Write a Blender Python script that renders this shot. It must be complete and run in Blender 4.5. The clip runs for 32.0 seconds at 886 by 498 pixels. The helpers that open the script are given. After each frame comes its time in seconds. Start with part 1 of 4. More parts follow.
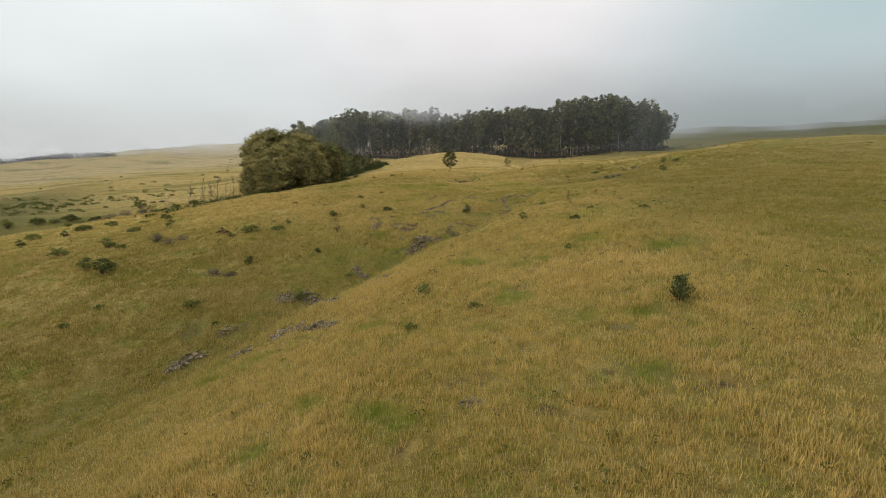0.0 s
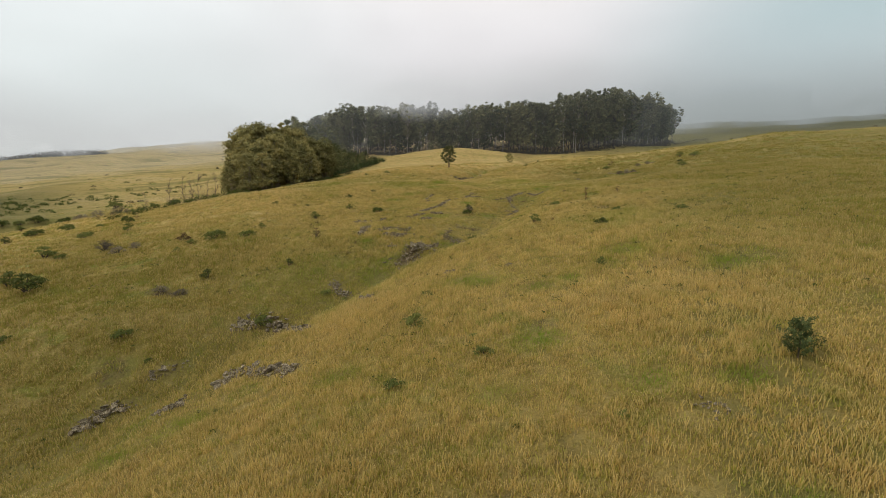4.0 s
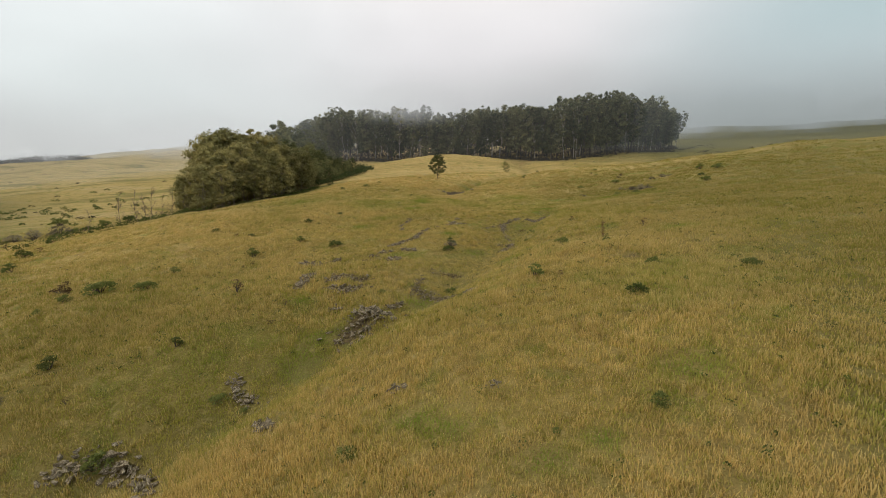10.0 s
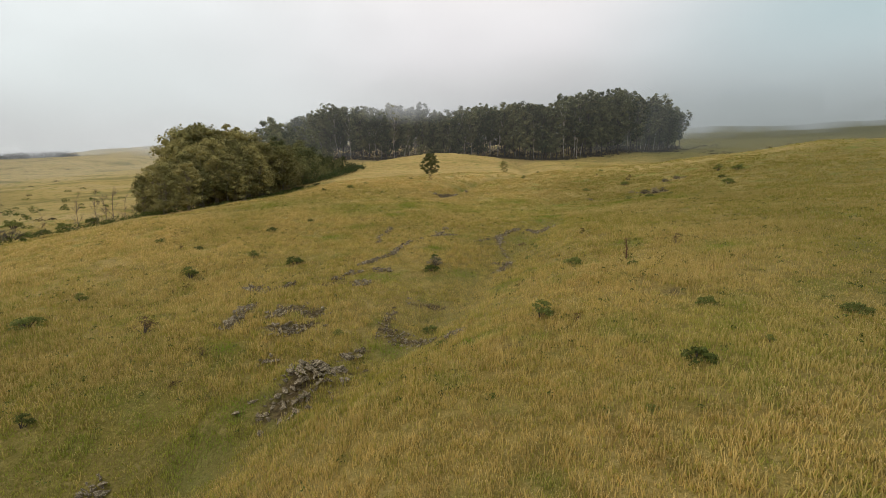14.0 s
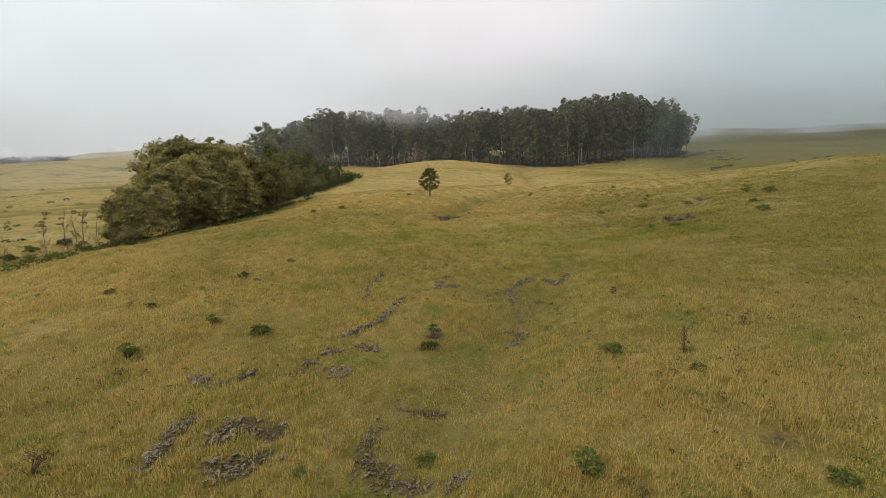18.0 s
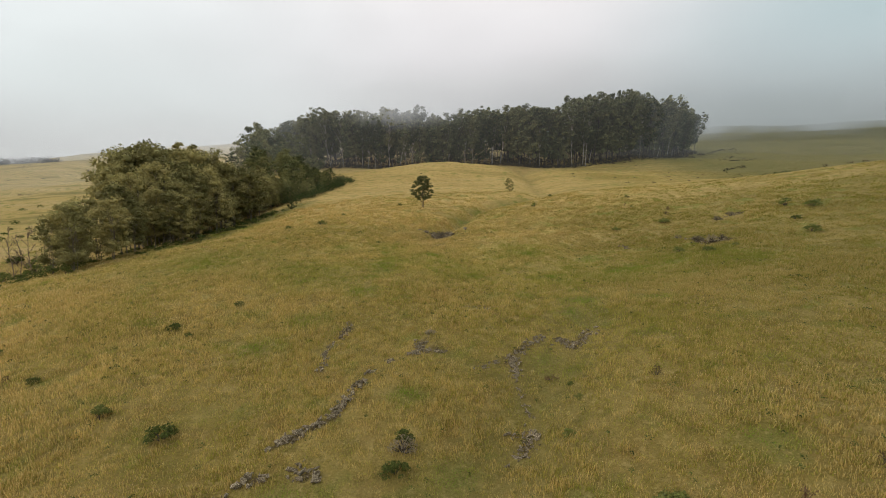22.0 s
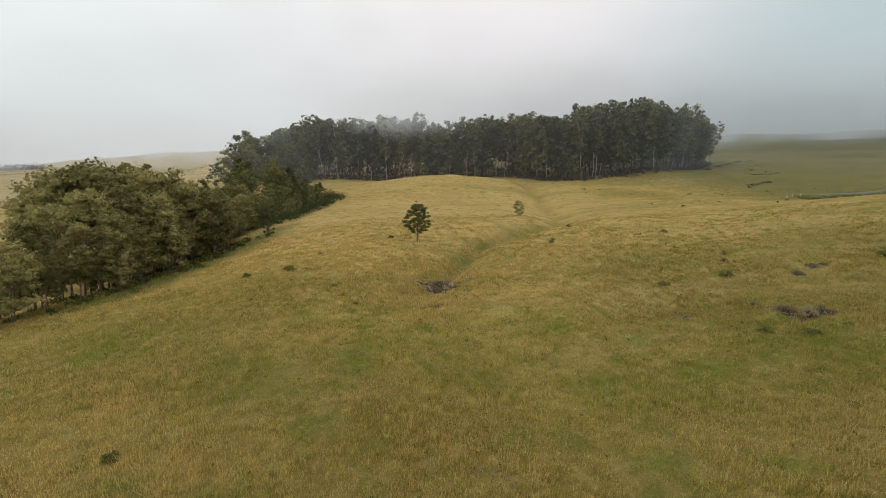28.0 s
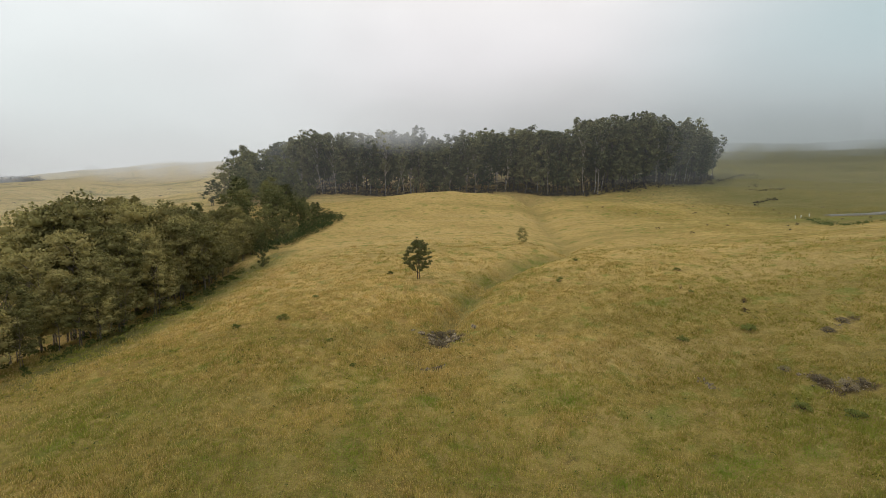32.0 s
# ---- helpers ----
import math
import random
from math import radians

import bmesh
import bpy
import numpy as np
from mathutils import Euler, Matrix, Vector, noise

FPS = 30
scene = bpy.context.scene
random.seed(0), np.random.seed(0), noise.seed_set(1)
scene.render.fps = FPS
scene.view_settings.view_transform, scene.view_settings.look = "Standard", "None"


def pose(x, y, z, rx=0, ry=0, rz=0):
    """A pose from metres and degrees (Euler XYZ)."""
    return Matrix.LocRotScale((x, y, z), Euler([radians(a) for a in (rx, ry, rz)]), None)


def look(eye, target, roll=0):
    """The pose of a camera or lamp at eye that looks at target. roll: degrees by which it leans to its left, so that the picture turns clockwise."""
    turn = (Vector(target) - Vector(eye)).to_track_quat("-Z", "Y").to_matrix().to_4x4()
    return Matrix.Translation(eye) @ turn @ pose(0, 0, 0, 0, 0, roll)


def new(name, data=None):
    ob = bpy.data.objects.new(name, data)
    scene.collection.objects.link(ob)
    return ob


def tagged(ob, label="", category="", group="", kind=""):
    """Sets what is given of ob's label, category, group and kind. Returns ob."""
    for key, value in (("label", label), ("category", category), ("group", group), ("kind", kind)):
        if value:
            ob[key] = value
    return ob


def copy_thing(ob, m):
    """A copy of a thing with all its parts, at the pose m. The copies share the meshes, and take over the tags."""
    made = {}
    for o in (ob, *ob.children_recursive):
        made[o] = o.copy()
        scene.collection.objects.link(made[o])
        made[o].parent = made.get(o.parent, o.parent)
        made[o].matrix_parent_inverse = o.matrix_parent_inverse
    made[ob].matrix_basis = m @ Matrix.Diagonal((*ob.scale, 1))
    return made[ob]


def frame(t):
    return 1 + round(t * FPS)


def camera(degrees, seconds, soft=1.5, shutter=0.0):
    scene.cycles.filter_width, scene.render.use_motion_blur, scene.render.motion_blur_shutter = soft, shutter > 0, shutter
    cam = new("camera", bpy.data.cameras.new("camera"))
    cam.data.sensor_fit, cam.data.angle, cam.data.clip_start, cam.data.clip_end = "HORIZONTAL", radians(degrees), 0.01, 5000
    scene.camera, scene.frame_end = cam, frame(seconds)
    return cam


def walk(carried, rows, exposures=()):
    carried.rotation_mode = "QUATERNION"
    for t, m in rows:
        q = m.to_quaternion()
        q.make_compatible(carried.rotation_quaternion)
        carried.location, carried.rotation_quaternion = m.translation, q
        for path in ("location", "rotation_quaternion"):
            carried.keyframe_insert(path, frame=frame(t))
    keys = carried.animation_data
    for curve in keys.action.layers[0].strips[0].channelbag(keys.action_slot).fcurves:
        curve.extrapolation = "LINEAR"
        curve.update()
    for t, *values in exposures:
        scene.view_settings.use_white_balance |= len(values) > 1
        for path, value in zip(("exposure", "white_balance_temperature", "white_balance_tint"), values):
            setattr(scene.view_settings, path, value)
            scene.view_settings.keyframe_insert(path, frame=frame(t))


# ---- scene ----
cam = camera(88.0, 32.0, soft=0.7)
PATH = [
    (0.0, (-0.44, -11.55, 11.56), (-0.57, 47.93, 3.65), 0.30),
    (2.0, (-0.66, -7.16, 11.21), (-0.73, 52.31, 3.26), 0.25),
    (4.5, (-0.09, -0.32, 11.88), (-0.10, 59.10, 3.58), -0.01),
    (6.0, (0.57, 3.64, 12.90), (0.61, 63.08, 4.76), -0.22),
    (7.0, (1.06, 6.33, 13.59), (1.09, 65.80, 5.60), -0.18),
    (9.0, (2.04, 11.60, 14.61), (2.14, 71.09, 6.78), -0.00),
    (10.0, (2.51, 13.98, 14.53), (2.71, 73.47, 6.68), 0.08),
    (11.0, (3.01, 16.38, 14.24), (3.29, 75.86, 6.35), 0.13),
    (13.0, (3.93, 21.67, 14.32), (4.26, 81.14, 6.33), 0.14),
    (14.5, (4.05, 25.44, 15.87), (4.53, 84.91, 7.91), 0.49),
    (16.5, (4.02, 29.76, 18.09), (4.48, 89.25, 10.26), 0.57),
    (19.0, (4.28, 36.24, 20.04), (4.60, 95.69, 11.94), 0.16),
    (21.0, (5.22, 42.11, 21.17), (5.45, 101.54, 12.95), 0.03),
    (23.0, (5.94, 47.82, 22.76), (6.19, 107.25, 14.52), 0.35),
    (25.5, (6.22, 55.96, 24.30), (6.49, 115.44, 16.44), 0.44),
    (28.0, (5.98, 62.52, 26.63), (6.12, 122.03, 18.96), 0.46),
    (30.0, (5.57, 65.86, 29.58), (5.89, 125.41, 22.24), 0.43),
    (32.0, (5.49, 67.11, 31.77), (5.73, 126.71, 24.82), 0.40),
]

walk(cam, [(t, look(eye, target, roll)) for t, eye, target, roll in PATH])

# ---- sky, cloud and sun ----


def link(tree, a, b):
    tree.links.new(a, b)


def node(tree, kind, **values):
    n = tree.nodes.new(kind)
    for key, value in values.items():
        n.inputs[key].default_value = value
    return n


def math_node(tree, op, a, b=None, c=None, clamp=False):
    n = tree.nodes.new("ShaderNodeMath")
    n.operation, n.use_clamp = op, clamp
    for i, v in enumerate((a, b, c)):
        if v is None:
            continue
        if isinstance(v, (int, float)):
            n.inputs[i].default_value = v
        else:
            link(tree, v, n.inputs[i])
    return n.outputs[0]


def smooth(tree, value, lo, hi, to_lo=0.0, to_hi=1.0):
    n = tree.nodes.new("ShaderNodeMapRange")
    n.interpolation_type = "SMOOTHSTEP"
    link(tree, value, n.inputs["Value"])
    for key, v in (("From Min", lo), ("From Max", hi), ("To Min", to_lo), ("To Max", to_hi)):
        n.inputs[key].default_value = v
    return n.outputs["Result"]


def mix(tree, factor, a, b, how="MIX"):
    n = tree.nodes.new("ShaderNodeMix")
    n.data_type, n.blend_type = "RGBA", how
    for sock, v in ((n.inputs[0], factor), (n.inputs[6], a), (n.inputs[7], b)):
        if isinstance(v, (int, float)):
            sock.default_value = v
        elif isinstance(v, tuple):
            sock.default_value = (*v, 1)
        else:
            link(tree, v, sock)
    return n.outputs[2]


def ramp(tree, value, stops):
    n = tree.nodes.new("ShaderNodeValToRGB")
    n.color_ramp.interpolation = "B_SPLINE"
    el = n.color_ramp.elements
    while len(el) < len(stops):
        el.new(0.5)
    for e, (p, c) in zip(el, stops):
        e.position, e.color = p, (*c, 1)
    link(tree, value, n.inputs[0])
    return n.outputs[0]


def cloud_group():
    """Colour of the overcast by direction: bright above, grey towards the hills, dimmer to the right."""
    g = bpy.data.node_groups.new("overcast", "ShaderNodeTree")
    g.interface.new_socket("Direction", in_out="INPUT", socket_type="NodeSocketVector")
    g.interface.new_socket("Color", in_out="OUTPUT", socket_type="NodeSocketColor")
    gin, gout = g.nodes.new("NodeGroupInput"), g.nodes.new("NodeGroupOutput")
    sep = g.nodes.new("ShaderNodeSeparateXYZ")
    link(g, gin.outputs[0], sep.inputs[0])
    x, z = sep.outputs[0], sep.outputs[2]
    base = ramp(g, z, [(0.0, (0.60, 0.62, 0.61)), (0.13, (0.60, 0.61, 0.61)), (0.22, (0.70, 0.69, 0.70)), (0.36, (0.905, 0.885, 0.905)), (0.6, (1.0, 0.965, 0.89)), (1.0, (1.12, 1.04, 0.91))])
    low = smooth(g, z, 0.04, 0.33, 1.0, 0.0)
    right = smooth(g, x, -0.30, 0.60)
    dark = math_node(g, "MULTIPLY", math_node(g, "MULTIPLY", low, right), 0.97)
    col = mix(g, dark, base, (0.265, 0.295, 0.295))
    left = math_node(g, "MULTIPLY", math_node(g, "MULTIPLY", smooth(g, x, 0.05, -0.7), smooth(g, z, 0.05, 0.2)), 0.6)
    col = mix(g, left, col, (0.84, 0.93, 0.925))
    tint = math_node(g, "MULTIPLY", smooth(g, x, 0.2, 0.7), smooth(g, z, 0.08, 0.30))
    col = mix(g, math_node(g, "MULTIPLY", tint, 0.85), col, (0.455, 0.60, 0.63))
    mp = g.nodes.new("ShaderNodeMapping")
    mp.inputs["Scale"].default_value = (1.0, 1.0, 2.4)
    link(g, gin.outputs[0], mp.inputs[0])
    nz = node(g, "ShaderNodeTexNoise", Scale=2.6, Detail=4.0, Roughness=0.5)
    link(g, mp.outputs[0], nz.inputs["Vector"])
    shade = smooth(g, nz.outputs["Fac"], 0.3, 0.7, 0.95, 1.05)
    comb = g.nodes.new("ShaderNodeCombineXYZ")
    for i in range(3):
        link(g, shade, comb.inputs[i])
    out = mix(g, 1.0, col, comb.outputs[0], "MULTIPLY")
    link(g, out, gout.inputs[0])
    return g


OVERCAST = cloud_group()
world = bpy.data.worlds.new("overcast_sky")
scene.world = world
world.use_nodes = True
wt = world.node_tree
wt.nodes.clear()
coord = wt.nodes.new("ShaderNodeTexCoord")
grp = wt.nodes.new("ShaderNodeGroup")
grp.node_tree = OVERCAST
back = wt.nodes.new("ShaderNodeBackground")
back.inputs["Strength"].default_value = 1.0
wout = wt.nodes.new("ShaderNodeOutputWorld")
link(wt, coord.outputs["Generated"], grp.inputs[0])
link(wt, grp.outputs[0], back.inputs["Color"])
link(wt, back.outputs[0], wout.inputs["Surface"])

sun = new("sun", bpy.data.lights.new("sun", "SUN"))
sun.data.energy, sun.data.angle, sun.data.color = 1.5, radians(22), (1.0, 0.94, 0.82)
sun.matrix_world = look((-100, 45, 105), (0, 60, 0))

# ---- the lie of the land ----
PLAIN = (1.096, 0.08683, 0.12162)
NEAR_SWELLS = [
    (0, 0, 24, 0.20),
    (-30, 20, 24, -1.43),
    (30, 20, 24, 1.19),
    (-5, 40, 24, -1.16),
    (-30, 60, 26, -0.38),
    (10, 65, 26, -0.53),
    (40, 60, 28, 2.54),
    (-45, 95, 28, 0.95),
    (-5, 95, 28, 1.70),
    (30, 105, 28, -6.71),
    (60, 130, 34, 2.43),
    (108, 136, 20, 2.2),
    (-65, 130, 34, -0.26),
    (0, 150, 30, 2.24),
    (-35, 165, 34, -1.30),
]
SMALL_SWELLS = [
    (-34, 10, 15, -0.41),
    (-17, 10, 15, -0.37),
    (-34, 28, 15, -0.44),
    (-17, 28, 15, -0.32),
    (0, 28, 15, 0.29),
    (-34, 46, 15, 0.62),
    (-17, 46, 15, 0.94),
    (0, 46, 15, 0.49),
    (34, 46, 15, -0.23),
    (-17, 64, 15, -0.49),
    (0, 64, 15, -0.87),
    (-34, 82, 15, 0.22),
    (-17, 82, 15, 0.22),
    (17, 82, 15, 1.02),
    (34, 82, 15, 1.03),
    (-20, 110, 22, 0.35),
    (40, 110, 22, 0.75),
    (65, 110, 22, 0.71),
    (10, 135, 22, -0.23),
    (65, 135, 22, -0.25),
    (-20, 160, 22, 0.26),
    (40, 160, 22, -0.20),
    (10, 185, 22, -0.38),
    (40, 185, 22, -0.54),
]
FAR_SWELLS = [
    (95, 150, 45, 2.17),
    (20, 200, 45, -1.73),
    (-110, 150, 50, -3.58),
    (110, 230, 60, -5.31),
    (0, 290, 50, -4.37),
    (60, 260, 50, 0.12),
    (-100, 240, 70, 1.94),
    (130, 340, 70, 0.04),
    (-200, 330, 120, -6.39),
    (-250, 150, 120, 0.78),
    (250, 250, 120, -13.68),
    (300, 450, 150, -5.75),
    (-350, 560, 160, 19.09),
    (-100, 500, 130, 5.58),
    (100, 560, 150, -5.44),
    (500, 600, 200, -19.30),
    (2, 276, 24, 6.49),
    (88, 292, 24, -1.58),
    (5, 318, 18, -7.57),
    (70, 330, 22, -4.06),
    (150, 155, 32, 5.82),
    (185, 222, 34, 0.66),
]

LAVA_GULLY = [(-50, -6), (-36, 8), (-28, 19), (-21.7, 25), (-14.7, 35.3), (-8, 42), (-3, 47.9), (2.3, 54.1), (8, 64), (13.4, 74.6), (18.3, 82)]
UPPER_GULLY = [(3, 118), (6.2, 127.5), (9, 137), (14, 150), (22, 161), (34, 171), (39, 190), (41, 220), (46, 260), (48, 300)]

RAVINE = [(-140, 60), (-100, 95), (-75, 116), (-65, 140), (-60, 170), (-54, 205), (-52, 240), (-62, 290)]


def lattice(i, j, seed):
    n = (i * 374761393 + j * 668265263 + seed * 1442695041) & 0x7FFFFFFF
    n = ((n ^ (n >> 13)) * 1274126177) & 0x7FFFFFFF
    return ((n ^ (n >> 16)) & 0xFFFF) / 65535.0


def ripple(x, y, size, seed):
    """Smooth value noise, -1 to 1, with lumps of that size."""
    u, v = np.asarray(x, float) / size, np.asarray(y, float) / size
    i, j = np.floor(u).astype(np.int64), np.floor(v).astype(np.int64)
    a, b = u - i, v - j
    a, b = a * a * (3 - 2 * a), b * b * (3 - 2 * b)
    low = lattice(i, j, seed) * (1 - a) + lattice(i + 1, j, seed) * a
    high = lattice(i, j + 1, seed) * (1 - a) + lattice(i + 1, j + 1, seed) * a
    return (low * (1 - b) + high * b) * 2 - 1


def gully(x, y, line, width, depths):
    best, deep = np.full(np.shape(x), 1e9), np.zeros(np.shape(x))
    for i, ((ax, ay), (bx, by)) in enumerate(zip(line, line[1:])):
        t = np.clip(((x - ax) * (bx - ax) + (y - ay) * (by - ay)) / ((bx - ax) ** 2 + (by - ay) ** 2), 0, 1)
        d2 = (x - ax - t * (bx - ax)) ** 2 + (y - ay - t * (by - ay)) ** 2
        k = np.interp((i + t) / (len(line) - 1), np.linspace(0, 1, len(depths)), depths)
        near = d2 < best
        best, deep = np.where(near, d2, best), np.where(near, k, deep)
    return deep * np.exp(-best / (2 * width * width))


def height(x, y):
    x, y = np.asarray(x, float), np.asarray(y, float)
    z = PLAIN[0] + PLAIN[1] * x + PLAIN[2] * y
    for cx, cy, s, h in NEAR_SWELLS + SMALL_SWELLS + FAR_SWELLS:
        z = z + h * np.exp(-((x - cx) ** 2 + (y - cy) ** 2) / (2 * s * s))
    z = z - gully(x, y, LAVA_GULLY, 4.2, (0, 0.3, 1.2, 1.5, 1.3, 0.6)) - gully(x, y, LAVA_GULLY, 10.0, (3.4, 3.0, 1.8, 0.3, 0, 0)) - gully(x, y, LAVA_GULLY, 1.3, (0, 0.2, 0.6, 0.6, 0.5, 0.4)) - gully(x, y, UPPER_GULLY, 5.5, (0.8, 1.6, 1.9, 2.0, 3.6)) - gully(x, y, UPPER_GULLY, 1.4, (0.4, 1.7, 1.6, 1.2, 0.6, 0.5, 1.4))
    z = z - gully(x, y, RAVINE, 9.0, (6, 7.5, 7.5, 6.5, 5, 3, 2, 1))
    z = z + 1.5 * np.exp(-((x - -3.2) ** 2 / 4.0 + (y - 49.1) ** 2 / 2.4))
    far = np.clip((np.hypot(x, y - 40) - 150) / 250, 0, 1)
    z = z + 0.36 * ripple(x, y, 9, 3) + 0.45 * np.clip((y - 80) / 40, 0, 1) * ripple(x, y, 19, 9) + 0.13 * ripple(x, y, 3.6, 4) + 0.05 * ripple(x, y, 1.3, 7)
    z = z + np.clip((-x - 70) / 60, 0, 1) * np.clip((y - 130) / 60, 0, 1) * 2.6 * ripple(0.3 * x + 0.2 * y, y - 0.35 * x, 36, 8)
    z = z + far * (2.2 * ripple(x + 0.4 * y, y, 70, 5) + 1.2 * ripple(x, y + 0.5 * x, 28, 6))
    return z


def ground_at(x, y):
    return float(height(x, y))


# ---- materials ----


def material(name):
    m = bpy.data.materials.new(name)
    m.use_nodes = True
    t = m.node_tree
    t.nodes.clear()
    out = t.nodes.new("ShaderNodeOutputMaterial")
    p = t.nodes.new("ShaderNodeBsdfPrincipled")
    link(t, p.outputs[0], out.inputs["Surface"])
    return m, t, p, out


def noise_tex(t, vector, scale, detail=4.0, rough=0.55):
    n = node(t, "ShaderNodeTexNoise", Scale=scale, Detail=detail, Roughness=rough)
    link(t, vector, n.inputs["Vector"])
    return n.outputs["Fac"]


def bump(t, p, fac, strength, distance):
    b = node(t, "ShaderNodeBump", Strength=strength, Distance=distance)
    link(t, fac, b.inputs["Height"])
    link(t, b.outputs[0], p.inputs["Normal"])


STRAW, OLIVE, GREEN, RUST = (0.63, 0.435, 0.15), (0.35, 0.245, 0.055), (0.16, 0.215, 0.03), (0.37, 0.205, 0.075)


def olive_vignette(t, pos):
    """Olive grass in one side's hollow and the other's slope, with painted lens vignette."""
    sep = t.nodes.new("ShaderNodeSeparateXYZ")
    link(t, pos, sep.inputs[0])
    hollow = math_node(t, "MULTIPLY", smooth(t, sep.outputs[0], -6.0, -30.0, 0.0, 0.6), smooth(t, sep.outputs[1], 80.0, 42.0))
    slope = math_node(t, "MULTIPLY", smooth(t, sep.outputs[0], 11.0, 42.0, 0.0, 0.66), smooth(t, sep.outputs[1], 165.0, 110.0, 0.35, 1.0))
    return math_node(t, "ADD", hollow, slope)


def meadow_colour(t, pos):
    """Drifts of straw, olive, fresh green and rust over tens of metres."""
    big = smooth(t, noise_tex(t, pos, 0.045, 3.0), 0.36, 0.60)
    mid = smooth(t, noise_tex(t, pos, 0.24, 4.0), 0.40, 0.62)
    spot = smooth(t, noise_tex(t, pos, 0.34, 4.0, 0.6), 0.53, 0.68)
    red = smooth(t, noise_tex(t, pos, 0.42, 4.0), 0.50, 0.66)
    knoll = noise_tex(t, pos, 0.9, 3.0, 0.6)
    col = mix(t, big, OLIVE, STRAW)
    col = mix(t, math_node(t, "MULTIPLY", mid, 0.55), col, OLIVE)
    col = mix(t, math_node(t, "MULTIPLY", red, 0.6), col, RUST)
    col = mix(t, smooth(t, knoll, 0.52, 0.64, 0.0, 0.6), col, (0.70, 0.50, 0.19))
    col = mix(t, smooth(t, knoll, 0.48, 0.36, 0.0, 0.6), col, (0.17, 0.13, 0.03))
    sep = t.nodes.new("ShaderNodeSeparateXYZ")
    link(t, pos, sep.inputs[0])
    # Sides turn olive and dim, imitating the dark corners of the lens.
    col = mix(t, math_node(t, "MULTIPLY", olive_vignette(t, pos), smooth(t, mid, 0.0, 1.0, 0.72, 1.0)), col, (0.165, 0.14, 0.03))
    col = mix(t, smooth(t, sep.outputs[0], -62.0, -100.0, 0.0, 0.5), col, (0.33, 0.29, 0.09))
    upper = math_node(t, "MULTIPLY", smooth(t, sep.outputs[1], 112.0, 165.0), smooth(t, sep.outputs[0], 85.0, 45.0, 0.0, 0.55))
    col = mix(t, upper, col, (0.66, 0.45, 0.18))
    # Pale and dark stripes paint the light on the terraces' relief.
    mp = t.nodes.new("ShaderNodeMapping")
    mp.inputs["Rotation"].default_value, mp.inputs["Scale"].default_value = (0, 0, 0.35), (0.016, 0.11, 0.05)
    link(t, pos, mp.inputs[0])
    terrace_light = noise_tex(t, mp.outputs[0], 1.0, 3.0, 0.6)
    far = math_node(t, "MAXIMUM", smooth(t, sep.outputs[0], -60.0, -95.0, 0.35, 0.75), 0.3)
    col = mix(t, math_node(t, "MULTIPLY", smooth(t, terrace_light, 0.52, 0.66), far), col, (0.60, 0.43, 0.20))
    col = mix(t, math_node(t, "MULTIPLY", smooth(t, terrace_light, 0.48, 0.36), far), col, (0.22, 0.19, 0.055))
    return mix(t, math_node(t, "MULTIPLY", spot, 0.7), col, GREEN)


def ground_material():
    m, t, p, _ = material("meadow_ground")
    pos = t.nodes.new("ShaderNodeNewGeometry").outputs["Position"]
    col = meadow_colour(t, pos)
    fine = noise_tex(t, pos, 1.6, 6.0, 0.7)
    tuft = noise_tex(t, pos, 5.0, 4.0, 0.7)
    grain = noise_tex(t, pos, 9.0, 3.0, 0.75)
    damp_and_vignette, soil, lush, thatch_shade = (t.nodes.new("ShaderNodeAttribute") for _ in range(4))
    damp_and_vignette.attribute_name, soil.attribute_name, lush.attribute_name, thatch_shade.attribute_name = "damp_and_vignette", "soil", "lush", "thatch_shade"
    col = mix(t, math_node(t, "MULTIPLY", lush.outputs["Fac"], smooth(t, fine, 0.3, 0.6, 0.3, 0.85)), col, (0.15, 0.225, 0.032))
    # Thatch under thick grass, darkened for the shade between the blades.
    shade = math_node(t, "MULTIPLY", thatch_shade.outputs["Fac"], 0.7)
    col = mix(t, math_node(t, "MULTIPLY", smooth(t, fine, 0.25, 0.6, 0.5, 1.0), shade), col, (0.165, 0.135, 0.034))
    col = mix(t, smooth(t, tuft, 0.5, 0.72, 0.0, 0.25), col, (0.44, 0.32, 0.12))
    col = mix(t, smooth(t, grain, 0.47, 0.34, 0.0, 0.5), col, (0.09, 0.08, 0.022))
    col = mix(t, smooth(t, fine, 0.46, 0.34, 0.0, 0.45), col, (0.14, 0.12, 0.035))
    col = mix(t, smooth(t, fine, 0.54, 0.66, 0.0, 0.30), col, (0.60, 0.45, 0.19))
    col = mix(t, smooth(t, grain, 0.55, 0.68, 0.0, 0.35), col, (0.54, 0.39, 0.14))
    col = mix(t, math_node(t, "MULTIPLY", damp_and_vignette.outputs["Fac"], smooth(t, fine, 0.25, 0.55, 0.55, 0.95)), col, (0.135, 0.13, 0.042))
    earth = mix(t, smooth(t, tuft, 0.35, 0.65), (0.045, 0.032, 0.017), (0.15, 0.108, 0.055))
    col = mix(t, smooth(t, math_node(t, "ADD", soil.outputs["Fac"], math_node(t, "SUBTRACT", fine, 0.5)), 0.30, 0.66), col, earth)
    link(t, col, p.inputs["Base Color"])
    p.inputs["Roughness"].default_value = 0.95
    p.inputs["Specular IOR Level"].default_value = 0.1
    p.inputs["Sheen Weight"].default_value, p.inputs["Sheen Roughness"].default_value, p.inputs["Sheen Tint"].default_value = 0.08, 0.5, (0.95, 0.72, 0.35, 1)
    bump(t, p, math_node(t, "ADD", math_node(t, "ADD", fine, tuft), math_node(t, "MULTIPLY", grain, 0.5)), 1.0, 0.32)
    return m


